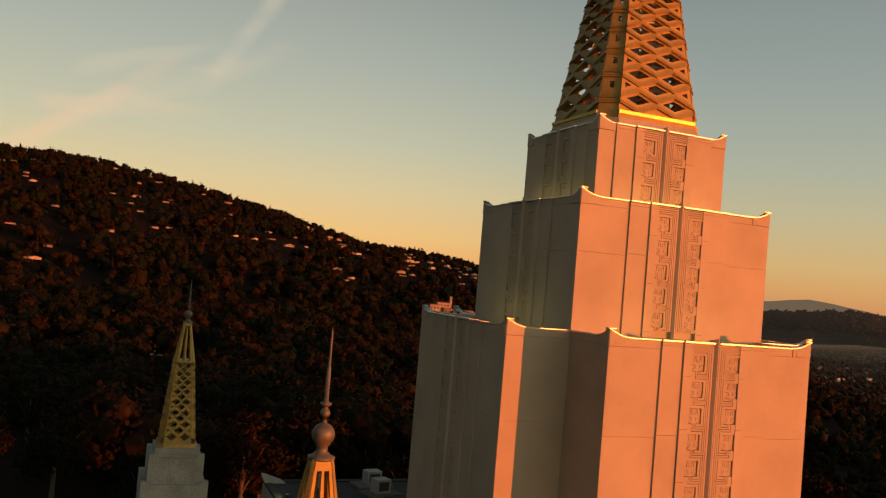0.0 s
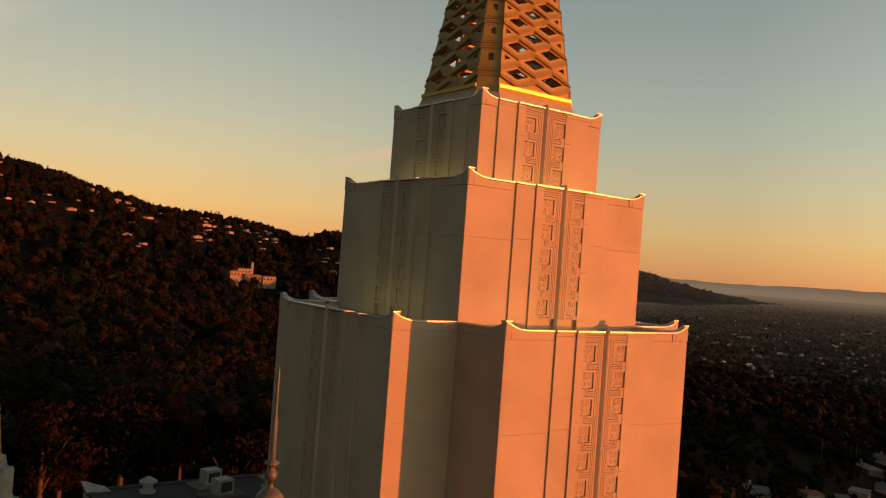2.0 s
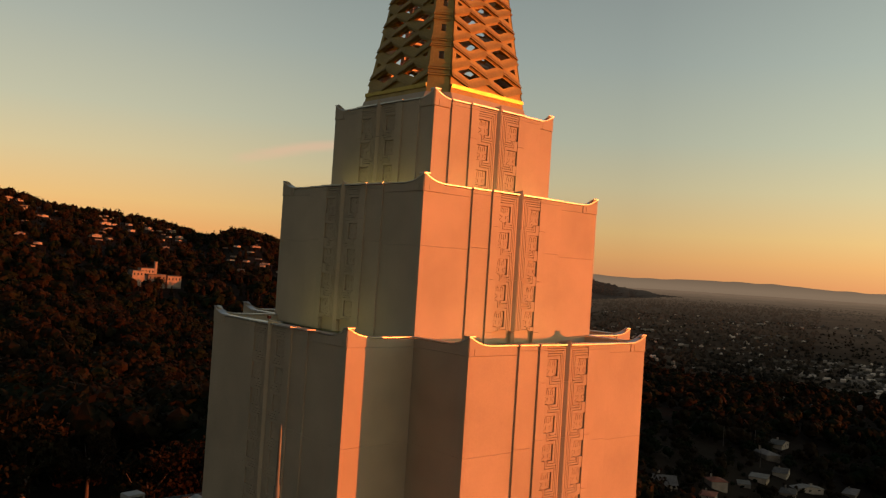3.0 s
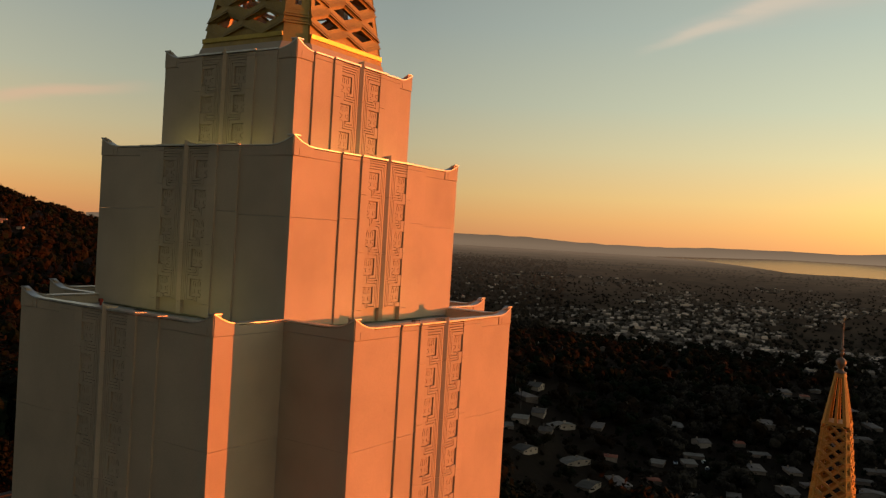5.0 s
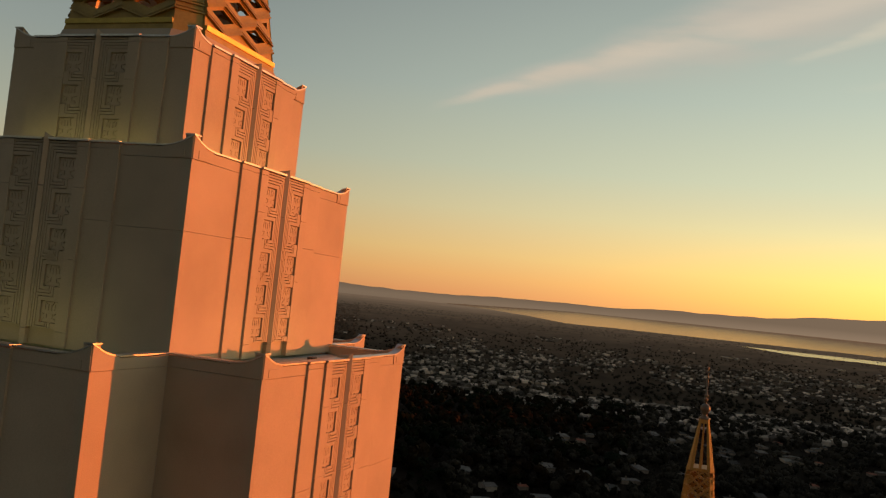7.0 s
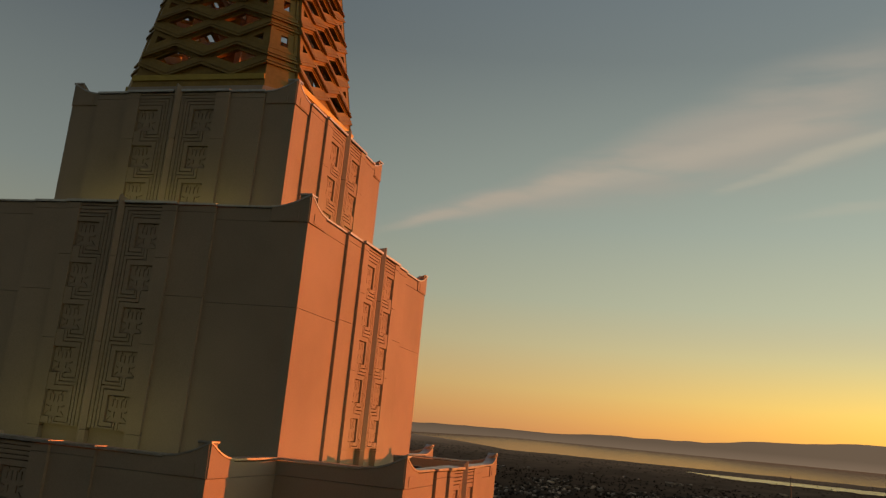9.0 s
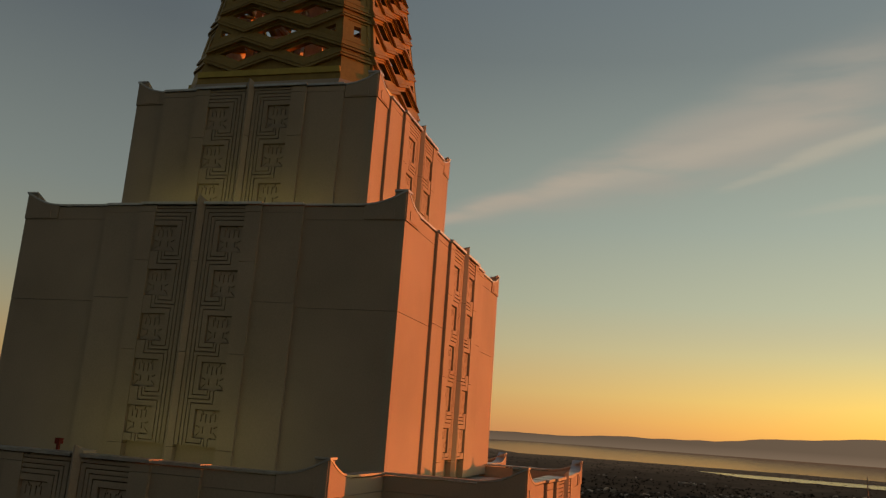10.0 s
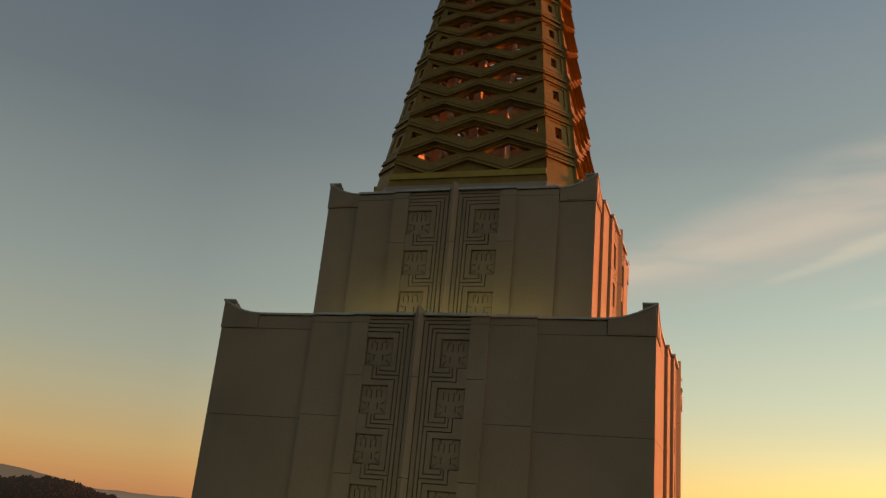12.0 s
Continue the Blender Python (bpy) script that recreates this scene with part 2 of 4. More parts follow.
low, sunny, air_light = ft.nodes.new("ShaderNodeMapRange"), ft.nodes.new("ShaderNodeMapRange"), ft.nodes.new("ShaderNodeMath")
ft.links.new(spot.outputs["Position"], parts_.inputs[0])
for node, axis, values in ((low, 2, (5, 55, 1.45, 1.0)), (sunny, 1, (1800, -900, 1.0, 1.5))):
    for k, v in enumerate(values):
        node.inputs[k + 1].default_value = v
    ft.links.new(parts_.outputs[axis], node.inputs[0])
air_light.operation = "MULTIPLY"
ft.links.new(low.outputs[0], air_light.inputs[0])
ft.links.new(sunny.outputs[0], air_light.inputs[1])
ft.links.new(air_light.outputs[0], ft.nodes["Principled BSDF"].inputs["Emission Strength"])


# ---- mesh helpers ----
def to_object(name, bm, mat, parent=None, label="", smooth=False):
    me = bpy.data.meshes.new(name)
    bmesh.ops.recalc_face_normals(bm, faces=bm.faces)
    bm.to_mesh(me)
    bm.free()
    if smooth:
        for p in me.polygons:
            p.use_smooth = True
    me.materials.append(mat)
    ob = new(name, me)
    ob.parent = parent
    if label:
        tagged(ob, label)
    return ob


part = to_object


def empty(name, x=0, y=0, z=0):
    ob = new(name)
    ob.location = (x, y, z)
    ob.empty_display_size = 0.5
    return ob


def box(bm, x0, x1, y0, y1, z0, z1):
    vs = [bm.verts.new((x, y, z)) for x in (x0, x1) for y in (y0, y1) for z in (z0, z1)]
    for f in ((0, 1, 3, 2), (4, 6, 7, 5), (0, 4, 5, 1), (2, 3, 7, 6), (0, 2, 6, 4), (1, 5, 7, 3)):
        bm.faces.new([vs[i] for i in f])


def hull(bm, lower, upper):
    """A closed solid between two rings of points of equal length."""
    a = [bm.verts.new(p) for p in lower]
    b = [bm.verts.new(p) for p in upper]
    n = len(a)
    bm.faces.new(a)
    bm.faces.new(b[::-1])
    for i in range(n):
        bm.faces.new((a[i], b[i], b[(i + 1) % n], a[(i + 1) % n]))


def prism_y(bm, outline, y0, y1):
    """An outline in x and z, extruded along y."""
    hull(bm, [(x, y0, z) for x, z in outline], [(x, y1, z) for x, z in outline])


def prism_z(bm, outline, z0, z1):
    hull(bm, [(x, y, z0) for x, y in outline], [(x, y, z1) for x, y in outline])


def lathe(bm, profile, sides=16, cx=0.0, cy=0.0):
    """Revolve (radius, z) pairs round a vertical axis."""
    rings = []
    for r, z in profile:
        rings.append([bm.verts.new((cx + r * math.cos(2 * math.pi * i / sides), cy + r * math.sin(2 * math.pi * i / sides), z)) for i in range(sides)])
    for a, b in zip(rings, rings[1:]):
        for i in range(sides):
            bm.faces.new((a[i], a[(i + 1) % sides], b[(i + 1) % sides], b[i]))
    bm.faces.new(rings[0][::-1])
    bm.faces.new(rings[-1])


# ---- carved fret panels ----
CELL = 0.025
FRET_W, FRET_H, HEAD_H = 46, 45, 9    # cells: 1.15 m by 1.125 m, the header 0.225 m


def groove(grid, *nodes):
    """A groove one cell wide through (column, row) nodes, along rows and columns only."""
    for (a, b), (c, d) in zip(nodes, nodes[1:]):
        grid[min(a, c):max(a, c) + 1, min(b, d):max(b, d) + 1] = 1


def leaf_square(grid, c0, c1, r0, r1):
    """A square outlined by a groove, filled by a broad leaf with notched lobes, its stem leaving below."""
    grid[c0:c1 + 1, r0:r1 + 1] = 1
    grid[c0 + 1:c1, r0 + 1:r1] = 3
    mid, half = (c0 + c1) // 2, (r0 + r1) // 2
    # veins, notches between the lobes and the gap for the stem
    for lean, v0, v1 in ((-2, -9, -1), (3, -9, -1), (-7, -9, -2), (8, -9, -2), (-4, 3, 9), (5, 3, 9)):
        grid[mid + lean, half + v0:half + v1] = 4
    for k in range(4):
        for side in (-1, 1):
            grid[mid + side * (6 - k // 2), r0 + 1 + k] = 4
            grid[mid + side * (11 - k), half + 2 + k // 2] = 4
            grid[mid + side * (8 + k), r1 - 5 + k] = 4
    grid[mid - 2:mid + 4, r1] = 3


def fret_grid(kind):
    """Levels: 0 the face, 1 a groove, 3 the leaf, 4 the notches between its lobes."""
    if kind == "head":
        g = np.zeros((FRET_W, HEAD_H), int)
        groove(g, (45, 2), (0, 2), (0, 8))
        groove(g, (45, 6), (5, 6), (5, 8))
        return g
    g = np.zeros((FRET_W, FRET_H), int)
    groove(g, (0, 0), (0, 44))
    groove(g, (5, 0), (5, 44))
    if kind == "first":
        groove(g, (45, 1), (9, 1), (9, 44))
        groove(g, (45, 5), (13, 5), (13, 42), (29, 42), (29, 37))
    else:
        groove(g, (9, 0), (9, 44))
        groove(g, (32, 0), (32, 1), (9, 1))
        groove(g, (36, 0), (36, 5), (13, 5), (13, 42), (29, 42), (29, 37))
    groove(g, (32, 37), (32, 44))
    groove(g, (36, 37), (36, 44))
    leaf_square(g, 19, 45, 11, 37)
    return g


def relief_mesh(name, grid, mirror):
    """A carved slab from a grid of levels: x across from the fin, y outwards is -y, z down from its top."""
    depth = {0: 0.0, 1: 0.16, 3: 0.05, 4: 0.10}
    verts, faces = [], []

    def quad(*ps):
        k = len(verts)
        verts.extend(ps)
        faces.append((k, k + 1, k + 2, k + 3) if not mirror else (k + 3, k + 2, k + 1, k))

    sx = -1 if mirror else 1
    nu, nv = grid.shape
    for i in range(nu):
        j = 0
        while j < nv:
            k = j
            while k < nv and grid[i, k] == grid[i, j]:
                k += 1
            d = depth[int(grid[i, j])]
            x0, x1, z0, z1 = sx * i * CELL, sx * (i + 1) * CELL, -j * CELL, -k * CELL
            quad((x0, d, z0), (x0, d, z1), (x1, d, z1), (x1, d, z0))
            if k < nv:
                e = depth[int(grid[i, k])]
                quad((x0, d, z1), (x0, e, z1), (x1, e, z1), (x1, d, z1))
            j = k
    for i in range(nu - 1):
        j = 0
        while j < nv:
            k = j
            while k < nv and grid[i, k] == grid[i, j] and grid[i + 1, k] == grid[i + 1, j]:
                k += 1
            d, e = depth[int(grid[i, j])], depth[int(grid[i + 1, j])]
            if d != e:
                x = sx * (i + 1) * CELL
                quad((x, d, -j * CELL), (x, d, -k * CELL), (x, e, -k * CELL), (x, e, -j * CELL))
            j = k
    me = bpy.data.meshes.new(name)
    me.from_pydata(verts, [], faces)
    me.materials.append(carved)
    return me


fret_meshes = {(h, s): relief_mesh("carved_panel", fret_grid(h), s) for h in ("head", "first", "next") for s in (False, True)}

# ---- tower ----
FIN, FRET_END, STEP_A, STEP_B = 0.12, 1.272, 1.71, 2.80
PROUD_A, PROUD_B, PROUD_FRET, PROUD_FIN = 0.16, 0.08, 0.14, 0.245
RISE = 0.34


def flare(d, length):
    """Rise of the parapet towards the corner; d is the way left to the corner."""
    return RISE * max(0.0, 1 - d / length) ** 2


def mesh_of(bm, mat):
    bmesh.ops.recalc_face_normals(bm, faces=bm.faces)
    me = bpy.data.meshes.new("piece")
    bm.to_mesh(me)
    bm.free()
    me.materials.append(mat)
    return me


def face_pieces(half, reach, z0, ztop, seam, thick=0.30, plain=False, length=None):
    """The pieces of one face towards -y, its plane at y = -reach, spanning x from -half to half: (name, mesh, place)."""
    out = []
    fl = length or min(1.05, half - STEP_B)
    y = -reach

    def slab(name, x0, x1, proud, za, zb, mat=granite, back=None):
        bm = bmesh.new()
        box(bm, x0, x1, y - proud, y + (thick if back is None else back), za, zb)
        out.append((name, mesh_of(bm, mat), (0, 0, 0)))

    joint = 0.012
    heights = [ztop - 1.48 - 2.25 * k for k in range(12) if ztop - 1.48 - 2.25 * k > z0 + 0.3]
    for s in (-1, 1):
        def span(a, b):
            return (s * a, s * b) if s > 0 else (s * b, s * a)
        inner = 0.0 if plain else STEP_B
        # outer field, in two heights, with a narrow bead along the corner
        for za, zb in ((z0, seam - joint / 2), (seam + joint / 2, ztop - 0.39)):
            slab("wall_panel", *span(inner, half - 0.16), 0.0, za, zb)
            slab("corner_bead", *span(half - 0.145, half - 0.0015), 0.0, za, zb)
        slab("wall_panel", *span(inner, half - fl), 0.0, ztop - 0.378, ztop - 0.06)
        # upswept corner block
        bm = bmesh.new()
        steps = [half - fl * (1 - k / 8) for k in range(9)]
        outline = [(s * (half - fl + 0.02), ztop - 0.375), (s * (half - 0.0015), ztop - 0.375)] + \
                  [(s * min(max(x, half - fl + 0.02), half - 0.0015), ztop - 0.02 + flare(half - x, fl)) for x in reversed(steps)]
        prism_y(bm, outline, y - 0.03, y + thick)
        out.append(("corner_block", mesh_of(bm, granite), (0, 0, 0)))
        slab("block_panel", *span(half - 0.78 * fl, half - 0.25 * fl), 0.046, ztop - 0.345, ztop - 0.10, back=-0.031)
        bm = bmesh.new()
        under = [(s * (x + (0.04 if x == steps[-1] else 0)), ztop - 0.015 + flare(half - x, fl)) for x in steps]
        prism_y(bm, under + [(x, z + 0.04) for x, z in reversed(under)], y - 0.045, y + thick)
        out.append(("upswept_coping", mesh_of(bm, coping_metal), (0, 0, 0)))
        # straight coping, stepped with the wall
        bm = bmesh.new()
        box(bm, *span(inner, half - fl - 0.004), y - 0.04, y + thick, ztop - 0.03, ztop + 0.018)
        out.append(("coping", mesh_of(bm, coping_metal), (0, 0, 0)))
        if plain:
            continue
        for za, zb in ((z0, seam + 0.1 - joint / 2), (seam + 0.1 + joint / 2, ztop - 0.22), (ztop - 0.208, ztop - 0.06)):
            slab("wall_panel", *span(STEP_A, STEP_B - 0.002), PROUD_B, za, zb)
        tops = [ztop - 0.22] + [h - joint for h in heights]
        bottoms = heights + [z0]
        slab("wall_panel", *span(FRET_END, STEP_A - 0.002), PROUD_A, ztop - 0.208, ztop - 0.06)
        for za, zb in zip(bottoms, tops):
            slab("wall_panel", *span(FRET_END, STEP_A - 0.002), PROUD_A, za, zb)
        bm = bmesh.new()
        box(bm, *span(STEP_A + 0.002, STEP_B - 0.002), y - PROUD_B - 0.04, y + thick, ztop - 0.03, ztop + 0.028)
        out.append(("coping", mesh_of(bm, coping_metal), (0, 0, 0)))
        bm = bmesh.new()
        box(bm, *span(FIN + 0.002, STEP_A - 0.002), y - PROUD_A - 0.04, y + thick, ztop - 0.03, ztop + 0.036)
        out.append(("coping", mesh_of(bm, coping_metal), (0, 0, 0)))
        # carved column beside the fin
        slab("fret_backing", *span(FIN, FRET_END - 0.002), PROUD_FRET - 0.165, z0, ztop - 0.06)
        zc = ztop - 0.075
        out.append(("carved_panel", fret_meshes["head", s < 0], (s * FIN, y - PROUD_FRET, zc)))
        zc -= HEAD_H * CELL
        kind = "first"
        while zc - FRET_H * CELL > z0 - 0.4:
            out.append(("carved_panel", fret_meshes[kind, s < 0], (s * FIN, y - PROUD_FRET, zc)))
            zc -= FRET_H * CELL
            kind = "next"
    if not plain:
        # three-sided pier, cut at the joints, its top drawn up to a point
        plan = [(-FIN, y + thick), (-FIN, y - PROUD_FRET), (-0.012, y - PROUD_FIN), (0.012, y - PROUD_FIN), (FIN, y - PROUD_FRET), (FIN, y + thick)]
        for za, zb in zip(heights[1:] + [z0], [h - joint for h in heights]):
            bm = bmesh.new()
            prism_z(bm, plan, za, zb)
            out.append(("fin", mesh_of(bm, granite), (0, 0, 0)))
        bm = bmesh.new()
        tops = [ztop + 0.10, ztop + 0.10, ztop + 0.21, ztop + 0.21, ztop + 0.10, ztop + 0.10]
        hull(bm, [(px, py, heights[0]) for px, py in plan], [(px, py, pz) for (px, py), pz in zip(plan, tops)])
        out.append(("fin", mesh_of(bm, granite), (0, 0, 0)))
    return out


def place_pieces(pieces, parent, turn, shift=(0, 0, 0)):
    for name, me, at in pieces:
        ob = new(name, me)
        ob.parent = parent
        ob.matrix_basis = Matrix.Translation(shift) @ pose(0, 0, 0, 0, 0, turn) @ Matrix.Translation(at)


tower = tagged(empty("temple_tower"), "white granite stepped temple tower with carved panels and gilded lattice spire", "tower")

# lower tier: a cross of four arms
ARM, REACH, LOW_TOP = 5.40, 8.58, 28.72
bm = bmesh.new()
box(bm, -5.1, 5.1, -5.1, 5.1, 15.0, 28.4)
lower = part("lower_tier", bm, granite, tower, "cross-shaped lower tier faced with white granite")
for k in range(4):
    turn = 90 * k
    bm = bmesh.new()
    box(bm, -ARM + 0.28, ARM - 0.28, -REACH + 0.28, -5.12, 15.0, 28.32)
    ob = part("arm_core", bm, roof_grey, lower)
    ob.rotation_euler.z = radians(turn)
front = face_pieces(ARM, REACH, 15.2, LOW_TOP, 24.6)
for k in range(4):
    place_pieces(front, lower, 90 * k)
# flanks of the arms: short plain returns from the corner back to the core


def flank_pieces():
    out = []
    y = -ARM
    fl = 1.05
    x1 = -REACH + 0.302
    for za, zb in ((15.2, 24.594), (24.606, LOW_TOP - 0.39)):
        bm = bmesh.new()
        box(bm, -REACH + 0.16, -ARM - 0.002, y, y + 0.28, za, zb)
        out.append(("wall_panel", mesh_of(bm, granite), (0, 0, 0)))
        bm = bmesh.new()
        box(bm, -REACH + 0.002, -REACH + 0.146, y - 0.001, y + 0.28, za, zb)
        out.append(("corner_bead", mesh_of(bm, granite), (0, 0, 0)))
    bm = bmesh.new()
    box(bm, -REACH + fl, -ARM - 0.002, y, y + 0.28, LOW_TOP - 0.378, LOW_TOP - 0.06)
    out.append(("wall_panel", mesh_of(bm, granite), (0, 0, 0)))
    bm = bmesh.new()
    box(bm, -REACH + fl + 0.004, -ARM - 0.002, y - 0.04, y + 0.28, LOW_TOP - 0.03, LOW_TOP + 0.018)
    out.append(("coping", mesh_of(bm, coping_metal), (0, 0, 0)))
    steps = [-REACH + fl * (1 - k / 8) for k in range(9)]
    bm = bmesh.new()
    prism_y(bm, [(-REACH + fl, LOW_TOP - 0.375), (-REACH + 0.002, LOW_TOP - 0.375)] +
            [(max(x, -REACH + 0.002), LOW_TOP - 0.02 + flare(x + REACH, fl)) for x in reversed(steps)], y - 0.03, y + 0.28)
    out.append(("corner_block", mesh_of(bm, granite), (0, 0, 0)))
    bm = bmesh.new()
    under = [(x - (0.04 if x == steps[-1] else 0), LOW_TOP - 0.013 + flare(x + REACH, fl)) for x in steps]
    prism_y(bm, under + [(x, z + 0.04) for x, z in reversed(under)], y - 0.045, y + 0.28)
    out.append(("upswept_coping", mesh_of(bm, coping_metal), (0, 0, 0)))
    return out


flank = flank_pieces()
mirrored = []
for name, me, at in flank:
    me2 = me.copy()
    me2.transform(Matrix.Diagonal((-1, 1, 1, 1)))
    me2.flip_normals()
    mirrored.append((name, me2, at))
for k in range(4):
    place_pieces(flank, lower, 90 * k)
    place_pieces(mirrored, lower, 90 * k)

# middle and upper tiers
MID, MID_TOP, TOP, TOP_TOP = 5.40, 34.88, 3.74, 38.75
for name, half, za, zb, seam, label in (("middle_tier", MID, 28.42, MID_TOP, 32.33, "square middle tier of white granite panels"),
                                        ("upper_tier", TOP, 34.4, TOP_TOP, 34.56, "square upper tier of white granite panels")):
    bm = bmesh.new()
    box(bm, -half + 0.29, half - 0.29, -half + 0.29, half - 0.29, za - 0.3, zb - 0.45)
    tier = part(name, bm, roof_grey, tower, label)
    pieces = face_pieces(half, half, za, zb, seam)
    for k in range(4):
        place_pieces(pieces, tier, 90 * k)

# ---- gilded lattice spires ----


class Taper:
    """An octagon with wide faces and narrow corner faces that tapers straight upwards."""

    def __init__(self, cx, cy, z0, wide, apothem, apex, twist=0.0):
        self.cx, self.cy, self.z0, self.wide, self.apothem, self.apex, self.twist = cx, cy, z0, wide, apothem, apex, twist

    def scale(self, z):
        return 1 - (z - self.z0) / (self.apex - self.z0)

    def on_face(self, turn, u, z, d, corner=False):
        """u from -1 to 1 across the face, d metres outwards."""
        k = self.scale(z)
        if corner:
            half, ap = (self.apothem - self.wide) / math.sqrt(2) * k, (self.apothem + self.wide) / math.sqrt(2) * k - self.twist * (1 + u) / 2
        else:
            half, ap = self.wide * k, self.apothem * k
        p = Vector((u * half, -(ap + d), 0))
        p.rotate(Euler((0, 0, radians(turn))))
        return (self.cx + p.x, self.cy + p.y, z)

    def half(self, z, corner=False):
        return ((self.apothem - self.wide) / math.sqrt(2) if corner else self.wide) * self.scale(z)


def face_solid(bm, tp, turn, pts, d0, d1, corner=False):
    hull(bm, [tp.on_face(turn, u, z, d0, corner) for u, z in pts], [tp.on_face(turn, u, z, d1, corner) for u, z in pts])


def lattice_bar(bm, tp, turn, p, q, w, back, lip):
    """A bar of a zigzag course between two (u, z) nodes: it leans, its lower edge standing out over the course below, with a raised lip."""
    def slat(low, high, d_low, d_high):
        pts = [(p[0], p[1] + low), (q[0], q[1] + low), (q[0], q[1] + high), (p[0], p[1] + high)]
        d = (d_low, d_low, d_high, d_high)
        hull(bm, [tp.on_face(turn, u, z, -back) for u, z in pts], [tp.on_face(turn, u, z, k) for (u, z), k in zip(pts, d)])
    slat(-0.5 * w, 0.5 * w, lip, 0.0)
    slat(-0.56 * w, -0.34 * w, lip * 1.8, lip * 1.5)
    slat(-0.16 * w, 0.0, lip * 1.25, lip * 1.0)


def ring(bm, tp, turn, pts, outer, inner, d0, d1, corner=False, centre=None):
    """A frame between two shrunken copies of an outline."""
    c = centre or (sum(p[0] for p in pts) / len(pts), sum(p[1] for p in pts) / len(pts))
    a = [(c[0] + (u - c[0]) * outer, c[1] + (z - c[1]) * outer) for u, z in pts]
    b = [(c[0] + (u - c[0]) * inner, c[1] + (z - c[1]) * inner) for u, z in pts]
    n = len(pts)
    for i in range(n):
        j = (i + 1) % n
        face_solid(bm, tp, turn, [a[i], a[j], b[j], b[i]], d0, d1, corner)


def lattice_spire(parent, tp, levels, share, back, hole=0.6, lined=False):
    """Stacked zigzag courses: each touches the next at its nodes and leaves flat diamonds between, framed inside.
    share is a course's thickness as a part of the level height."""
    lip = back * 0.32
    for k in range(4):
        turn = 90 * k
        for j in range(len(levels) - 1):
            za, zb = levels[j], levels[j + 1]
            w = share * (zb - za)
            bm = bmesh.new()
            starts = (-0.5, 0.5) if j % 2 == 0 else (-1, 0, 1)
            for u in starts:
                for v in (u - 0.5, u + 0.5):
                    if abs(v) <= 1:
                        lattice_bar(bm, tp, turn, (u, za + w / 2), (v, zb - w / 2), w, back, lip)
            if j == 0:
                top = zb - w
                for u, side in ((0.0, 1), (0.0, -1), (-1.0, 1), (1.0, -1)):
                    face_solid(bm, tp, turn, [(u, za), (u + side * 0.5, za), (u, top)] if side > 0 else [(u + side * 0.5, za), (u, za), (u, top)], -back, -back * 0.35)
            bmesh.ops.remove_doubles(bm, verts=bm.verts, dist=0.001)
            part("lattice_course", bm, gold, parent)
            if lined:
                bm = bmesh.new()
                for u in starts:
                    for v in (u - 0.5, u + 0.5):
                        if abs(v) <= 1:
                            face_solid(bm, tp, turn, [(u, za), (v, zb - w), (v, zb), (u, za + w)], -back - 0.05, -back - 0.004)
                part("course_lining", bm, steel, parent, "pale painted inner side of a lattice course")
            # frames in the openings whose middle lies on level j
            if j > 0:
                zl, zm, zh = levels[j - 1] + share * (za - levels[j - 1]), levels[j], levels[j + 1] - w
                bm = bmesh.new()
                for u in ((0.0,) if j % 2 == 0 else (-0.5, 0.5)):
                    rim = [(u - 0.5, zm), (u, zl), (u + 0.5, zm), (u, zh)]
                    ring(bm, tp, turn, rim, 1.0, 0.5 + hole / 2, -back * 1.1, -back * 0.15, centre=(u, zm))
                    ring(bm, tp, turn, rim, 0.52 + hole / 2, hole, -back * 1.6, -back * 0.42, centre=(u, zm))
                if j % 2 == 0:
                    for s in (-1, 1):
                        tri = [(s * 0.99, zl), (s * 0.99, zh), (s * 0.5, zm)]
                        ring(bm, tp, turn, tri, 1.0, 0.34, -back * 1.5, -back * 0.1, centre=(s * 0.84, zm))
                part("opening_frame", bm, gold, parent)
        # narrow corner faces: the courses run across, with a framed panel and a small window between
        for j in range(1, len(levels) - 2, 2):
            zl, zh = levels[j], levels[j + 2]
            w = share * (levels[j + 1] - zl)
            bm = bmesh.new()
            for z0 in (zl - w, zl):
                for low, high, d in ((0.0, 1.0, 0.0), (-0.06, 0.16, lip * 1.7), (0.34, 0.5, lip * 1.1)):
                    face_solid(bm, tp, turn + 45, [(-1.02, z0 + low * w), (1.02, z0 + low * w), (1.02, z0 + high * w), (-1.02, z0 + high * w)], -back, d, True)
            part("corner_course", bm, gold, parent)
            bm = bmesh.new()
            zm, hh = (zl + zh) / 2, (zh - zl) / 2 - w
            frames = [[(-a, zm - c * hh), (a, zm - c * hh), (a, zm + c * hh), (-a, zm + c * hh)] for a, c in ((1.0, 1.0), (0.66, 0.82), (0.24, 0.46))]
            for (outer, inner), d in zip(zip(frames, frames[1:]), (0.012, -0.018)):
                for i in range(4):
                    face_solid(bm, tp, turn + 45, [outer[i], outer[(i + 1) % 4], inner[(i + 1) % 4], inner[i]], -back, d, True)
            bmesh.ops.remove_doubles(bm, verts=bm.verts, dist=0.001)
            part("corner_panel", bm, gold, parent)


# the twist turns the corner faces off the sun, so their shade is shaped in
main = Taper(0, 0, 39.63, 2.27, 3.02, 59.4, 0.11)
bm = bmesh.new()


def octagon(tp, z, grow=0.0):
    pts = []
    for k in range(4):
        for u in (-1, 1):
            pts.append(tp.on_face(90 * k, u, z, grow))
    return pts


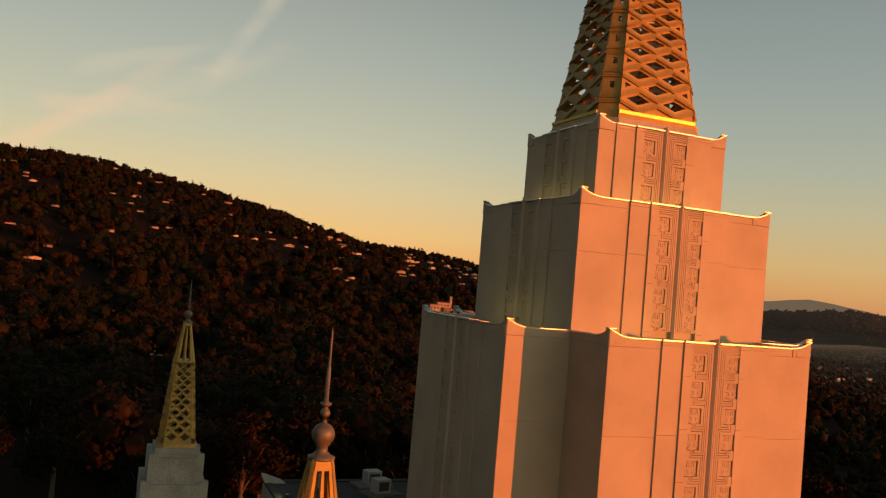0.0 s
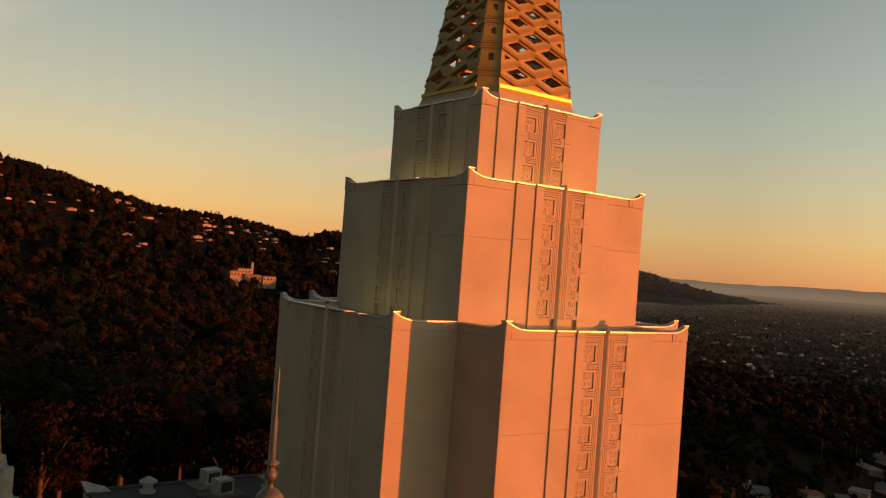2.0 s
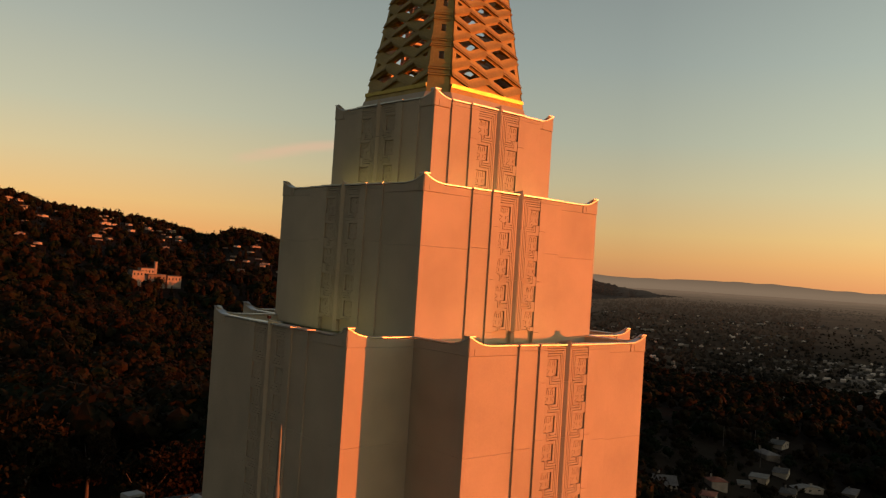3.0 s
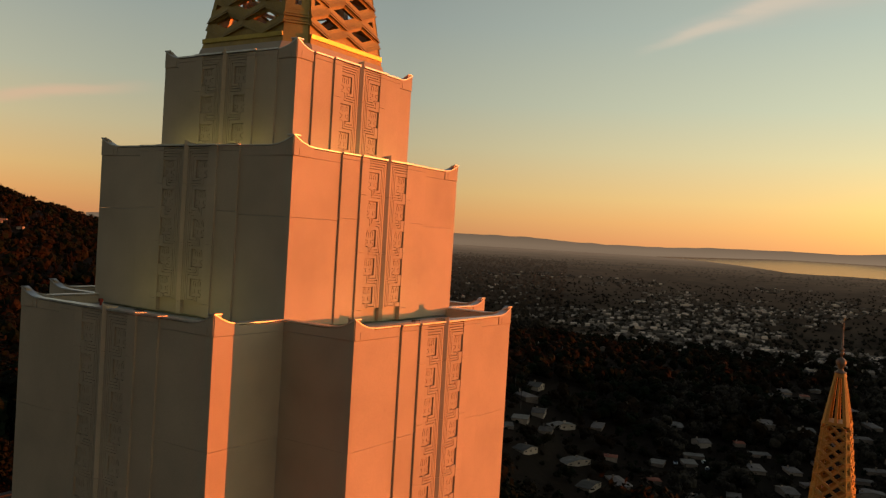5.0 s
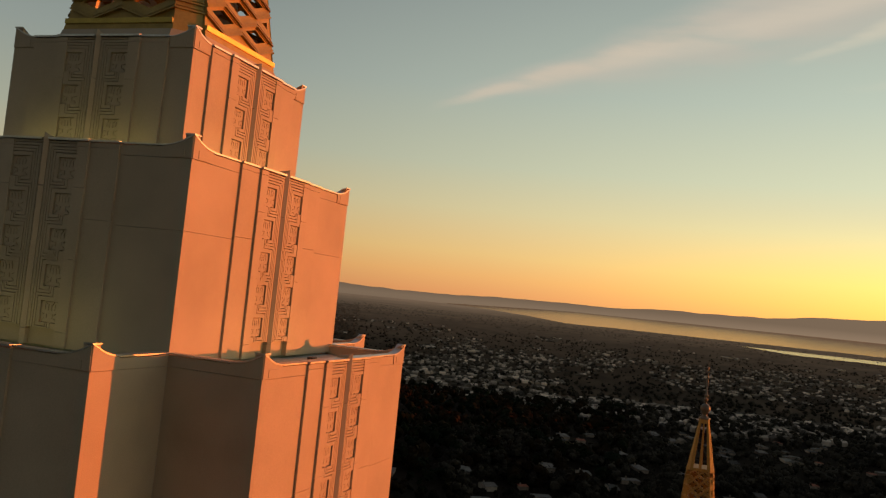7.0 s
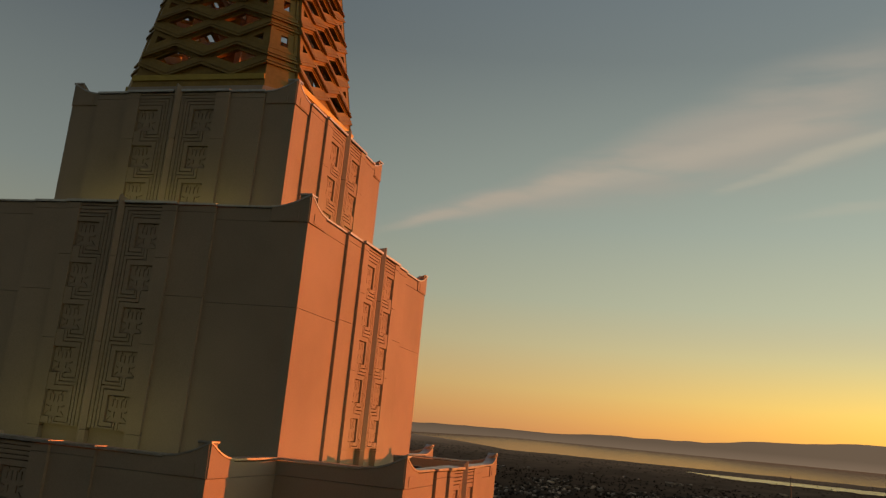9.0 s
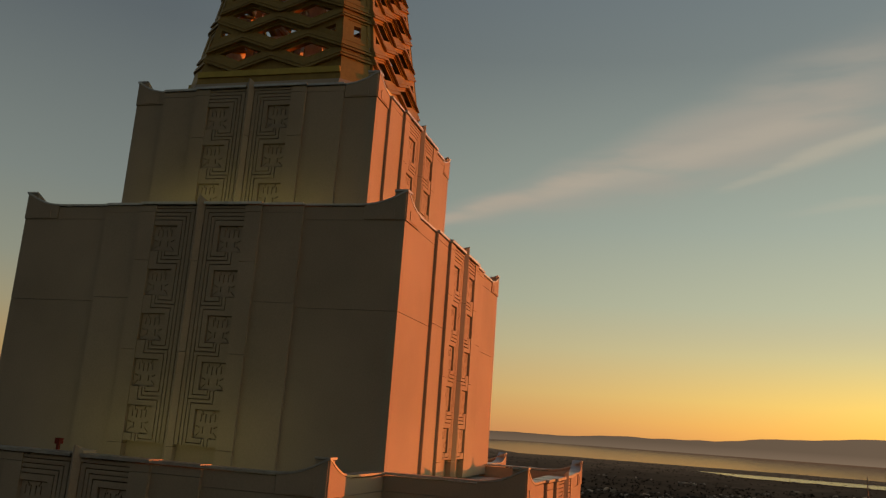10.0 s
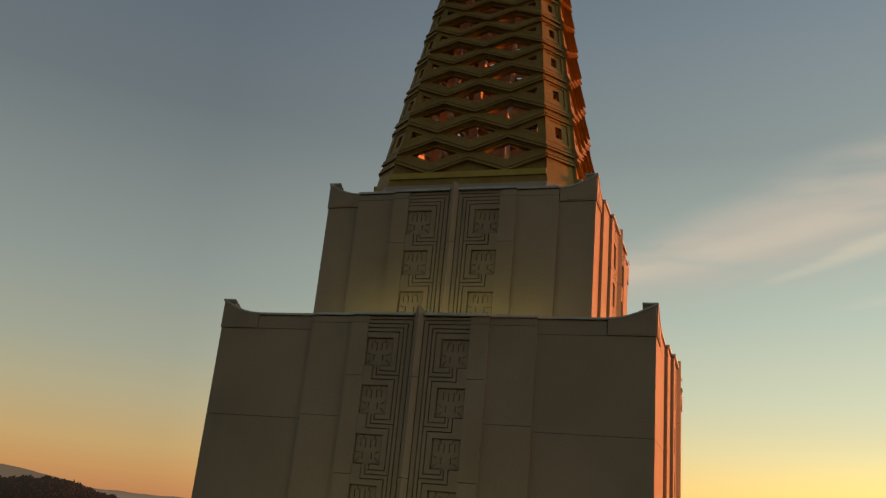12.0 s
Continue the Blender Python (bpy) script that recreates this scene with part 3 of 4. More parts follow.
hull(bm, [(x, y, 39.05) for x, y, z in octagon(main, 39.05, 0.0)], [(x, y, 39.2) for x, y, z in octagon(main, 39.3, 0.03)])
spire = part("lattice_spire", bm, gold, tower, "gilded lattice spire with diamond openings on an eight-sided plan")
levels = [39.62, 40.31, 41.0]
h = 0.69
while levels[-1] < 48.5:
    h *= 0.958
    levels.append(levels[-1] + h)
bm = bmesh.new()
hull(bm, [(x, y, 38.1) for x, y, z in octagon(main, 39.0, 0.22)], [(x, y, 38.8) for x, y, z in octagon(main, 39.0, 0.22)])
hull(bm, [(x, y, 38.8) for x, y, z in octagon(main, 39.0, 0.18)], [(x, y, 39.24) for x, y, z in octagon(main, 39.3, 0.045)])
part("spire_foot", bm, granite, spire, "plain granite foot under the gilded lattice")
bm = bmesh.new()
for k in range(4):
    face_solid(bm, main, 90 * k, [(-1, 39.15), (1, 39.15), (1, 39.62), (-1, 39.62)], -0.15, 0.0)
    face_solid(bm, main, 90 * k + 45, [(-1, 39.15), (1, 39.15), (1, 40.2), (-1, 40.2)], -0.2, 0.0, True)
part("spire_base_band", bm, gold, spire)
for k in range(4):
    bm = bmesh.new()
    rim = [(-1, 39.46, 0.05), (1, 39.46, 0.05), (1, 39.63, 0.092), (-1, 39.63, 0.092)]
    hull(bm, [main.on_face(90 * k, u, z, 0.004) for u, z, d in rim], [main.on_face(90 * k, u, z, d) for u, z, d in rim])
    part("bright_fillet", bm, polished_gold, spire, "polished gold fillet round the spire base")
lattice_spire(spire, main, levels, 0.40, 0.13, 0.64, True)
bm = bmesh.new()
hull(bm, octagon(main, levels[-1]), octagon(main, 57.0))
part("spire_cap", bm, gold, spire)
# inner steel frame seen through the openings
bm = bmesh.new()
box(bm, -0.3, 0.3, -0.3, 0.3, 38.7, 50.0)
for i, (px, py) in enumerate(((-1, -1), (1, -1), (1, 1), (-1, 1))):
    hull(bm, [(px * 1.7 + a, py * 1.7 + b, 38.7) for a, b in ((-.12, -.12), (.12, -.12), (.12, .12), (-.12, .12))],
         [(px * 0.9 + a, py * 0.9 + b, 48.6) for a, b in ((-.12, -.12), (.12, -.12), (.12, .12), (-.12, .12))])
for z in (39.9, 41.2, 42.5, 43.7, 44.9, 46.0, 47.1):
    r = 1.7 - 0.8 * (z - 38.7) / 9.9
    for a in (-r, r):
        box(bm, -r, r, a - 0.06, a + 0.06, z, z + 0.14)
        box(bm, a - 0.06, a + 0.06, -r, r, z + 0.14, z + 0.28)
part("inner_frame", bm, steel, spire, "pale steel frame inside the spire")

# ---- corner spires ----


def corner_spire():
    root = tagged(empty("corner_spire"), "small gilded lattice spire on a stepped stone plinth with ball finial", "spire", "temple corner spires")
    bm = bmesh.new()
    for hw, za, zb in ((1.65, 15.9, 17.95), (2.0, 13.2, 16.3), (2.6, 0.0, 13.4)):
        box(bm, -hw, hw, -hw, hw, za, zb)
        for sx in (-1, 1):
            for sy in (-1, 1):
                for e, dz in ((0.0, 0.0), (0.14, -0.12)):
                    cx, cy = sx * (hw - 0.2 - e), sy * (hw - 0.2 - e)
                    box(bm, cx - 0.26, cx + 0.26, cy - 0.26, cy + 0.26, za, zb + 0.22 + dz)
    box(bm, -1.5, 1.5, -1.5, 1.5, 17.9, 18.16)
    box(bm, -1.38, 1.38, -1.38, 1.38, 18.1, 18.5)
    for hw, z in ((1.67, 16.55), (1.67, 17.25), (2.02, 15.2), (2.02, 14.4)):
        for s in (-1, 1):
            box(bm, -hw + 0.75, hw - 0.75, min(s * hw, s * hw - s * 0.1), max(s * hw, s * hw - s * 0.1), z, z + 0.62)
            box(bm, min(s * hw, s * hw - s * 0.1), max(s * hw, s * hw - s * 0.1), -hw + 0.75, hw - 0.75, z, z + 0.62)
    plinth = part("plinth", bm, stone, root, "stepped pale stone plinth with ribbed corners")
    tp = Taper(0, 0, 18.5, 0.87, 1.15, 31.0)
    bm = bmesh.new()
    hull(bm, octagon(tp, 18.45, 0.12), octagon(tp, 18.75, 0.06))
    body = part("gilded_spire", bm, gold, root)
    lv = [18.75]
    h = 0.42
    while lv[-1] < 23.9:
        lv.append(lv[-1] + h)
        h *= 0.965
    lattice_spire(body, tp, lv, 0.24, 0.06, 0.8)
    ztop = 26.55
    bm = bmesh.new()
    hull(bm, octagon(tp, lv[-1] - 0.05, 0.03), octagon(tp, lv[-1] + 0.09, 0.03))
    part("band", bm, gold, body)
    slim = Taper(0, 0, lv[-1], 0.87 * tp.scale(lv[-1]), 1.15 * tp.scale(lv[-1]), 27.8)
    for k in range(4):
        for u in (-0.85, 0.0, 0.85):
            bm = bmesh.new()
            face_solid(bm, slim, 90 * k, [(u - 0.15, lv[-1]), (u + 0.15, lv[-1]), (u + 0.15, ztop), (u - 0.15, ztop)], -0.1, 0.02)
            part("rib", bm, gold, body)
        bm = bmesh.new()
        face_solid(bm, slim, 90 * k + 45, [(-1, lv[-1]), (1, lv[-1]), (1, ztop), (-1, ztop)], -0.06, 0.03, True)
        part("rib", bm, gold, body)
        bm = bmesh.new()
        face_solid(bm, slim, 90 * k, [(-1, ztop - 0.25), (1, ztop - 0.25), (1, ztop), (-1, ztop)], -0.1, 0.03)
        part("collar", bm, gold, body)
    bm = bmesh.new()
    lathe(bm, [(0.30, 26.5), (0.30, 26.56), (0.2, 26.6), (0.13, 26.68), (0.12, 26.78), (0.17, 26.82)] +
          [(0.255 * math.sin(a), 27.04 - 0.255 * math.cos(a)) for a in [0.75 + k * 0.2 for k in range(11)]] +
          [(0.05, 27.3), (0.05, 27.42)] + [(0.11 * math.sin(a), 27.51 - 0.11 * math.cos(a)) for a in [0.5 + k * 0.33 for k in range(7)]] +
          [(0.05, 27.64), (0.13, 27.70), (0.13, 27.73), (0.05, 27.76), (0.045, 28.5), (0.03, 28.52), (0.02, 29.3), (0.004, 29.4)], 20)
    part("ball_finial", bm, bronze, root, "bronze ball finial with thin lightning rod", smooth=True)
    return root


first_spire = corner_spire()
for x, y, z in ((-19.8, 19.5, -0.15), (19.9, -20.0, -0.3), (20.4, 19.5, -0.3)):
    copy_thing(first_spire, pose(x, y, z))
first_spire.location = (-20.1, -20.3, -0.27)

# ---- temple body and roof ----
temple = tagged(empty("temple_building"), "pale stone temple building with a flat dark roof and low parapets", "building")
NORTH, SOUTH = (-13.6, 17.2, -5.5, 21.0), (-9.2, 9.2, -17.0, -5.5)
for x0, x1, y0, y1 in (NORTH, SOUTH):
    bm = bmesh.new()
    box(bm, x0, x1, y0, y1, 0.0, 15.45)
    part("wing", bm, stone, temple)
    bm = bmesh.new()
    box(bm, x0 + 0.5, x1 - 0.5, y0 + 0.5, y1 - 0.5, 15.45, 15.55)
    part("roof", bm, roof_dark, temple, "flat dark roof membrane")
    for a0, a1, c0, c1 in ((x0, x1, y0, y0 + 0.5), (x0, x1, y1 - 0.5, y1), (x0, x0 + 0.5, y0 + 0.5, y1 - 0.5), (x1 - 0.5, x1, y0 + 0.5, y1 - 0.5)):
        bm = bmesh.new()
        box(bm, a0, a1, c0, c1, 15.45, 15.64)
        part("parapet", bm, roof_dark, temple)
bm = bmesh.new()
hull(bm, [(-13.62, 20.0, 15.6), (-12.2, 20.0, 15.6), (-12.2, 21.02, 15.6), (-13.62, 21.02, 15.6)], [(-13.8, 20.6, 16.1), (-13.5, 20.6, 16.05), (-13.5, 21.1, 16.05), (-13.8, 21.1, 16.1)])
part("corner_fin", bm, stone, temple)
bm = bmesh.new()
box(bm, -24, 24, -24, 24, -6.0, -0.02)
tagged(to_object("terrace", bm, stone), "wide stone terrace under the temple", "terrace", kind="structure")


# ---- ground ----
def lerp_table(table, a):
    if a <= table[0][0]:
        return table[0][1]
    for (a0, v0), (a1, v1) in zip(table, table[1:]):
        if a <= a1:
            k = (a - a0) / (a1 - a0)
            return v0 + (v1 - v0) * k
    return table[-1][1]


RIDGE = [(-180, -40), (-140, 20), (-90, 130), (-40, 178), (-8, 181), (-5, 179), (-1.5, 170), (2, 157), (5.7, 136), (9, 123), (11.6, 108), (15.5, 84), (19.5, 75), (23.1, 63), (25, 50), (26.9, 68), (28.6, 60), (31.5, 38), (36, 8), (40, -20), (44, -40), (48, -50), (52, -60), (56, -68), (62, -72), (120, -72), (180, -40)]


def smooth(a, b, x):
    k = min(1.0, max(0.0, (x - a) / (b - a)))
    return k * k * (3 - 2 * k)


PLAIN = -18.0                         # level of the far plain by the bay


def ground_z(x, y):
    r, az = math.hypot(x, y), math.degrees(math.atan2(x, y))
    top = lerp_table(RIDGE, az)
    dip = -14 - 26 * smooth(10, 55, abs(az)) * (1 if az > 0 else 0.4) - 24 * smooth(55, 76, az) * (1 - smooth(120, 150, az))
    z = -2 * smooth(45, 90, r) + dip * smooth(42, 290 - 50 * smooth(52, 70, az), r)
    z += (top - dip) * (smooth(300, 1500, r) if top > -30 else smooth(300, 1100, r))
    back = smooth(1550, 2600, r)
    z = z * (1 - back) + min(top, -78 + 30 * smooth(40, 0, abs(az - 20))) * back
    z += noise.noise(Vector((x / 260, y / 260, 0))) * 9 * smooth(90, 500, r) * (1 - smooth(1800, 2600, r))
    # unseen rise added towards the sun, to keep the low slopes in shade
    z += (5 - z) * smooth(105, 120, az) * (1 - smooth(160, 175, az)) * smooth(330, 520, r) * (1 - smooth(900, 1300, r))
    z += (PLAIN - z) * smooth(850, 1750, r) * smooth(40, 56, az) * (1 - smooth(130, 160, az))
    return z


radii = [0, 25, 45] + [45 * 1.085 ** k for k in range(1, 58)]
radii = [r for r in radii if r < 4850]
SEG = 240
verts, faces = [(0, 0, 0)], []
for r in radii[1:]:
    for s in range(SEG):
        a = 2 * math.pi * s / SEG
        x, y = r * math.sin(a), r * math.cos(a)
        verts.append((x, y, ground_z(x, y)))
for s in range(SEG):
    faces.append((0, 1 + (s + 1) % SEG, 1 + s))
for i in range(len(radii) - 2):
    for s in range(SEG):
        a, b = 1 + i * SEG + s, 1 + i * SEG + (s + 1) % SEG
        faces.append((a, b, b + SEG, a + SEG))
me = bpy.data.meshes.new("ground")
me.from_pydata(verts, [], faces)
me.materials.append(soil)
for p in me.polygons:
    p.use_smooth = True
ground = tagged(new("ground", me), "dark wooded hillside falling to a broad plain", "ground", kind="structure")


def polar(az, r):
    return r * math.sin(radians(az)), r * math.cos(radians(az))


# far hills across the water
def hill_line(profile, r_top, r_foot, foot, rough, mat, label):
    bm = bmesh.new()
    prev = None
    a0, a1 = profile[0][0], profile[-1][0]
    n = int((a1 - a0) / 0.25)
    for k in range(n + 1):
        az = a0 + (a1 - a0) * k / n
        x, y = polar(az, r_top)
        zt = lerp_table(profile, az)
        zt += rough * (1.6 * noise.noise(Vector((az * 0.25, 0, rough))) + noise.noise(Vector((az * 0.9, 0, 7))) + 0.35 * noise.noise(Vector((az * 4, 0, 2))))
        xm, ym = polar(az + 0.6 * noise.noise(Vector((az, 4, 1))), 0.5 * (r_top + r_foot))
        zm = foot + (zt - foot) * (0.5 + 0.25 * noise.noise(Vector((az * 0.7, 9, 2))))
        x2, y2 = polar(az, r_foot)
        row = [bm.verts.new((x2, y2, foot)), bm.verts.new((xm, ym, zm)), bm.verts.new((x, y, zt)), bm.verts.new((x * 1.01, y * 1.01, -110))]
        if prev:
            for i in range(3):
                bm.faces.new((prev[i], prev[i + 1], row[i + 1], row[i]))
        prev = row
    tagged(to_object("backdrop", bm, mat), label, "hills", kind="structure")


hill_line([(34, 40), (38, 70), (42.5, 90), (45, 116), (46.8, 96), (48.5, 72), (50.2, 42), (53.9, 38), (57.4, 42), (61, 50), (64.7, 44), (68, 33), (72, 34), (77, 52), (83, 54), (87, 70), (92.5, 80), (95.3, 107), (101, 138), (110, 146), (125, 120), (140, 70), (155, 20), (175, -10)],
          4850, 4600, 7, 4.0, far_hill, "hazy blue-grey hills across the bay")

def water_sheet(name, az0, az1, near, far, z, label, mat, rise=0.0):
    bm = bmesh.new()
    n = 60
    prev = None
    for k in range(n + 1):
        az = az0 + (az1 - az0) * k / n
        taper = min(1.0, k / 9)
        wob = 1 + 0.03 * noise.noise(Vector((k * 0.35, near / 500, 0))) + 0.015 * noise.noise(Vector((k * 1.3, near / 500, 5)))
        a = far + (near - far) * (0.01 + 0.99 * taper)
        wob = 1 + (wob - 1) * taper
        row = [bm.verts.new((*polar(az, a * wob), z)), bm.verts.new((*polar(az, far), z + rise * taper))]
        if prev:
            bm.faces.new((prev[0], row[0], row[1], prev[1]))
        prev = row
    tagged(to_object(name, bm, mat), label, "water", kind="structure")


water_sheet("water", 71.5, 128, 2450, 4660, PLAIN + 2.2, "calm bay water reflecting the evening sky", ruffled, 25.0)
water_sheet("water", 91.5, 112, 1700, 1960, PLAIN + 2.2, "narrow lagoon reflecting the yellow sky", water)


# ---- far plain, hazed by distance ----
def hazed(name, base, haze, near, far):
    """Far backdrop surface: air light painted as emission, growing with distance from the tower."""
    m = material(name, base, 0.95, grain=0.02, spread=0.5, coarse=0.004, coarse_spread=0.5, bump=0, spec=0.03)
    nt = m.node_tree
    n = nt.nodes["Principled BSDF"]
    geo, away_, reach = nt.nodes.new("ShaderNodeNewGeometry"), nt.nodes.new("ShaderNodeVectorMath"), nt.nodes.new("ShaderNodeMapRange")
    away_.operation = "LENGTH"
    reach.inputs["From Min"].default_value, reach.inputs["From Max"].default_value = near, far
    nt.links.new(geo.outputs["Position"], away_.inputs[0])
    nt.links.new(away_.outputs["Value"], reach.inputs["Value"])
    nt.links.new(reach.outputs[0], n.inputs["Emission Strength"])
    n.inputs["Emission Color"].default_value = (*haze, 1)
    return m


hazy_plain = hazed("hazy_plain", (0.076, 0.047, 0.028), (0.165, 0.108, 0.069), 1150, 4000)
hazy_wooded_hill = hazed("hazy_wooded_hill", (0.03, 0.022, 0.016), (0.055, 0.04, 0.029), 1400, 4300)
# the built-up plain: the same grid as the ground, a little above it, towards the water only
first = next(i for i, r in enumerate(radii) if r > 900)
vs, fs = [], []
steps = [s for s in range(SEG) if 37 <= s * 360 / SEG <= 150]
for r in radii[first:]:
    for s in steps:
        x, y = polar(s * 360 / SEG, r)
        vs.append((x, y, ground_z(x, y) + 0.8))
for i in range(len(radii) - first - 1):
    for k in range(len(steps) - 1):
        a = i * len(steps) + k
        fs.append((a, a + 1, a + 1 + len(steps), a + len(steps)))
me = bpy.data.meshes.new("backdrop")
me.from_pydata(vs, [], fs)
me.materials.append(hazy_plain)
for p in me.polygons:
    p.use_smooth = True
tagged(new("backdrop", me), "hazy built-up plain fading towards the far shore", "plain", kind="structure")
WOODED = [(34, 18), (37, 27), (40, 25), (43, 27), (46, 40), (47.5, 46), (48.6, 43), (50, 27), (51.5, 12), (53, -2), (56, -16), (60, -26)]
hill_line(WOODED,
          2700, 2050, -26, 5.5, hazy_wooded_hill, "dark wooded hills at the edge of the plain")

# ---- woods ----
rng = np.random.default_rng(5)


def ico(sub):
    bm = bmesh.new()
    bmesh.ops.create_icosphere(bm, subdivisions=sub, radius=1.0)
    v = np.array([p.co[:] for p in bm.verts])
    f = [[q.index for q in p.verts] for p in bm.faces]
    bm.free()
    return v, f


ICO_V, ICO_F = ico(1)


def crown_shape(seed, lumps, leaves, size, conifer=False):
    """Crown of leaf clumps round a few dark hearts, one unit high, standing on z = 0."""
    r = np.random.default_rng(seed)
    vs, fs, k = [], [], 0
    for i in range(lumps):
        if conifer:
            t = i / max(1, lumps - 1)
            radius = np.array((0.24 * (1 - 0.78 * t), 0.24 * (1 - 0.78 * t), 0.22))
            mid = np.array((0, 0, 0.2 + 0.62 * t))
        else:
            s = 0.40 if i == 0 else r.uniform(0.2, 0.33)
            a, d = r.uniform(0, 6.28), 0 if i == 0 else r.uniform(0.16, 0.36)
            radius = np.array((s, s, s * r.uniform(0.8, 1.15)))
            mid = np.array((d * math.cos(a), d * math.sin(a), 0.5 if i == 0 else r.uniform(0.35, 0.78)))
        vs.append(ICO_V * radius * (0.78 if leaves < 100 else 0.6) + mid)
        fs += [tuple(q + k for q in f) for f in ICO_F]
        k += len(ICO_V)
        for _ in range(leaves // lumps):
            n = r.standard_normal(3)
            n /= np.linalg.norm(n)
            c = mid + n * radius * r.uniform(0.82 if leaves < 100 else 0.62, 1.14)
            u = np.cross(n + 0.6 * r.standard_normal(3), r.standard_normal(3))
            u /= np.linalg.norm(u)
            w = np.cross(n, u)
            g = size * r.uniform(0.6, 1.3)
            vs.append(np.array((c - u * g, c + w * g * 0.7, c + u * g, c - w * g * 0.7)))
            fs.append((k, k + 1, k + 2, k + 3))
            k += 4
    return np.concatenate(vs), fs


def wooded_z(x, y):
    """Slope of the wooded hill at the edge of the plain."""
    r, az = math.hypot(x, y), math.degrees(math.atan2(x, y))
    return -26 + (lerp_table(WOODED, az) + 26) * (r - 2050) / 650


def scatter(name, shapes, spots, mat, label, category, level=ground_z):
    """One mesh of many crowns at the given (x, y, height, spread)."""
    vs, fs, k = [], [], 0
    for i, (x, y, h, w) in enumerate(spots):
        v, f = shapes[i % len(shapes)]
        a = rng.uniform(0, 6.28)
        c, s = math.cos(a), math.sin(a)
        p = np.empty_like(v)
        p[:, 0] = (v[:, 0] * c - v[:, 1] * s) * w + x
        p[:, 1] = (v[:, 0] * s + v[:, 1] * c) * w + y
        p[:, 2] = v[:, 2] * h + level(x, y) - 0.12 * h
        vs.append(p)
        fs += [tuple(q + k for q in face) for face in f]
        k += len(p)
    me = bpy.data.meshes.new(name)
    me.from_pydata(np.concatenate(vs).tolist(), [], fs)
    me.materials.append(mat)
    return tagged(new(name, me), label, category, kind="stuff")


LANES = []                            # houses on the hill with low growth in the gardens before them
HOUSE_SPOTS = []                      # filled below; woods keep clear of them


def clear(x, y, gap):
    return all((x - a) ** 2 + (y - b) ** 2 > (gap + c) ** 2 for a, b, c in HOUSE_SPOTS)


def low_growth(x, y):
    """Gardens on the downhill and the sunny side of a house hold only shrubs."""
    h = np.array(LANES)
    reach, h = h[:, 2], h[:, :2]
    d = h + np.array((10.0, 45.0))
    d /= np.linalg.norm(d, axis=1)[:, None]
    off = h - np.array((x, y))
    along, side = (off * d).sum(1), abs(off[:, 0] * d[:, 1] - off[:, 1] * d[:, 0])
    if np.any((along > -2) & (along < reach) & (side < 8)):
        return True
    sunny, side = -(off[:, 0] * sun_dir.x + off[:, 1] * sun_dir.y), abs(off[:, 0] * sun_dir.y - off[:, 1] * sun_dir.x)
    return bool(np.any((sunny > 0) & (sunny < 0.75 * reach) & (side < 8)))


# ---- houses ----
def house(w, d, h, style, roof_mat, wall_mat, label, chimney=True):
    """A house standing at the origin, its front towards -y."""
    root = tagged(empty("house"), label, "house", "houses on the hillside")
    bm = bmesh.new()
    if style == "gable":
        prism_y(bm, [(-w / 2, -3), (w / 2, -3), (w / 2, h), (0, h + w * 0.22), (-w / 2, h)], -d / 2, d / 2)
    else:
        box(bm, -w / 2, w / 2, -d / 2, d / 2, -3, h)
    part("body", bm, wall_mat, root)
    bm = bmesh.new()
    e = 0.5
    if style == "gable":
        rise = w * 0.22
        for s in (-1, 1):
            k = rise / (w / 2)
            lo = [(0, -d / 2 - e, h + rise + 0.05), (s * (w / 2 + e), -d / 2 - e, h - e * k + 0.05), (s * (w / 2 + e), d / 2 + e, h - e * k + 0.05), (0, d / 2 + e, h + rise + 0.05)]
            hull(bm, lo, [(x, y, z + 0.22) for x, y, z in lo])
    elif style == "hip":
        lo = [(-w / 2 - e, -d / 2 - e, h), (w / 2 + e, -d / 2 - e, h), (w / 2 + e, d / 2 + e, h), (-w / 2 - e, d / 2 + e, h)]
        hi = [(-w / 2 + d * 0.42, -0.1, h + d * 0.2), (w / 2 - d * 0.42, -0.1, h + d * 0.2), (w / 2 - d * 0.42, 0.1, h + d * 0.2), (-w / 2 + d * 0.42, 0.1, h + d * 0.2)]
        hull(bm, [(x, y, z - 0.18) for x, y, z in lo], lo)
        hull(bm, lo, hi)
    else:
        box(bm, -w / 2 - 0.3, w / 2 + 0.3, -d / 2 - 0.3, d / 2 + 0.3, h, h + 0.35)
    part("roof", bm, roof_mat, root)
    if chimney:
        bm = bmesh.new()
        cx = w * 0.22
        box(bm, cx - 0.45, cx + 0.45, d * 0.18, d * 0.18 + 0.8, h - 0.5, h + w * 0.22 + 1.0)
        box(bm, cx - 0.55, cx + 0.55, d * 0.18 - 0.1, d * 0.18 + 0.9, h + w * 0.22 + 1.0, h + w * 0.22 + 1.2)
        part("chimney", bm, stucco, root)
    n = max(2, int(w // 3.2))
    rows = 2 if h > 4.6 else 1
    for row in range(rows):
        for i in range(n):
            x = -w / 2 + w * (i + 0.5) / n
            bm = bmesh.new()
            z = 1.0 + 2.7 * row
            box(bm, x - 0.6, x + 0.6, -d / 2 - 0.05, -d / 2 + 0.05, z, z + 1.3)
            part("window", bm, pane, root)
    for i in range(2):
        bm = bmesh.new()
        y = -d / 4 + i * d / 2
        box(bm, w / 2 - 0.05, w / 2 + 0.05, y - 0.6, y + 0.6, 1.0, 2.3)
        part("window", bm, pane, root)
    bm = bmesh.new()
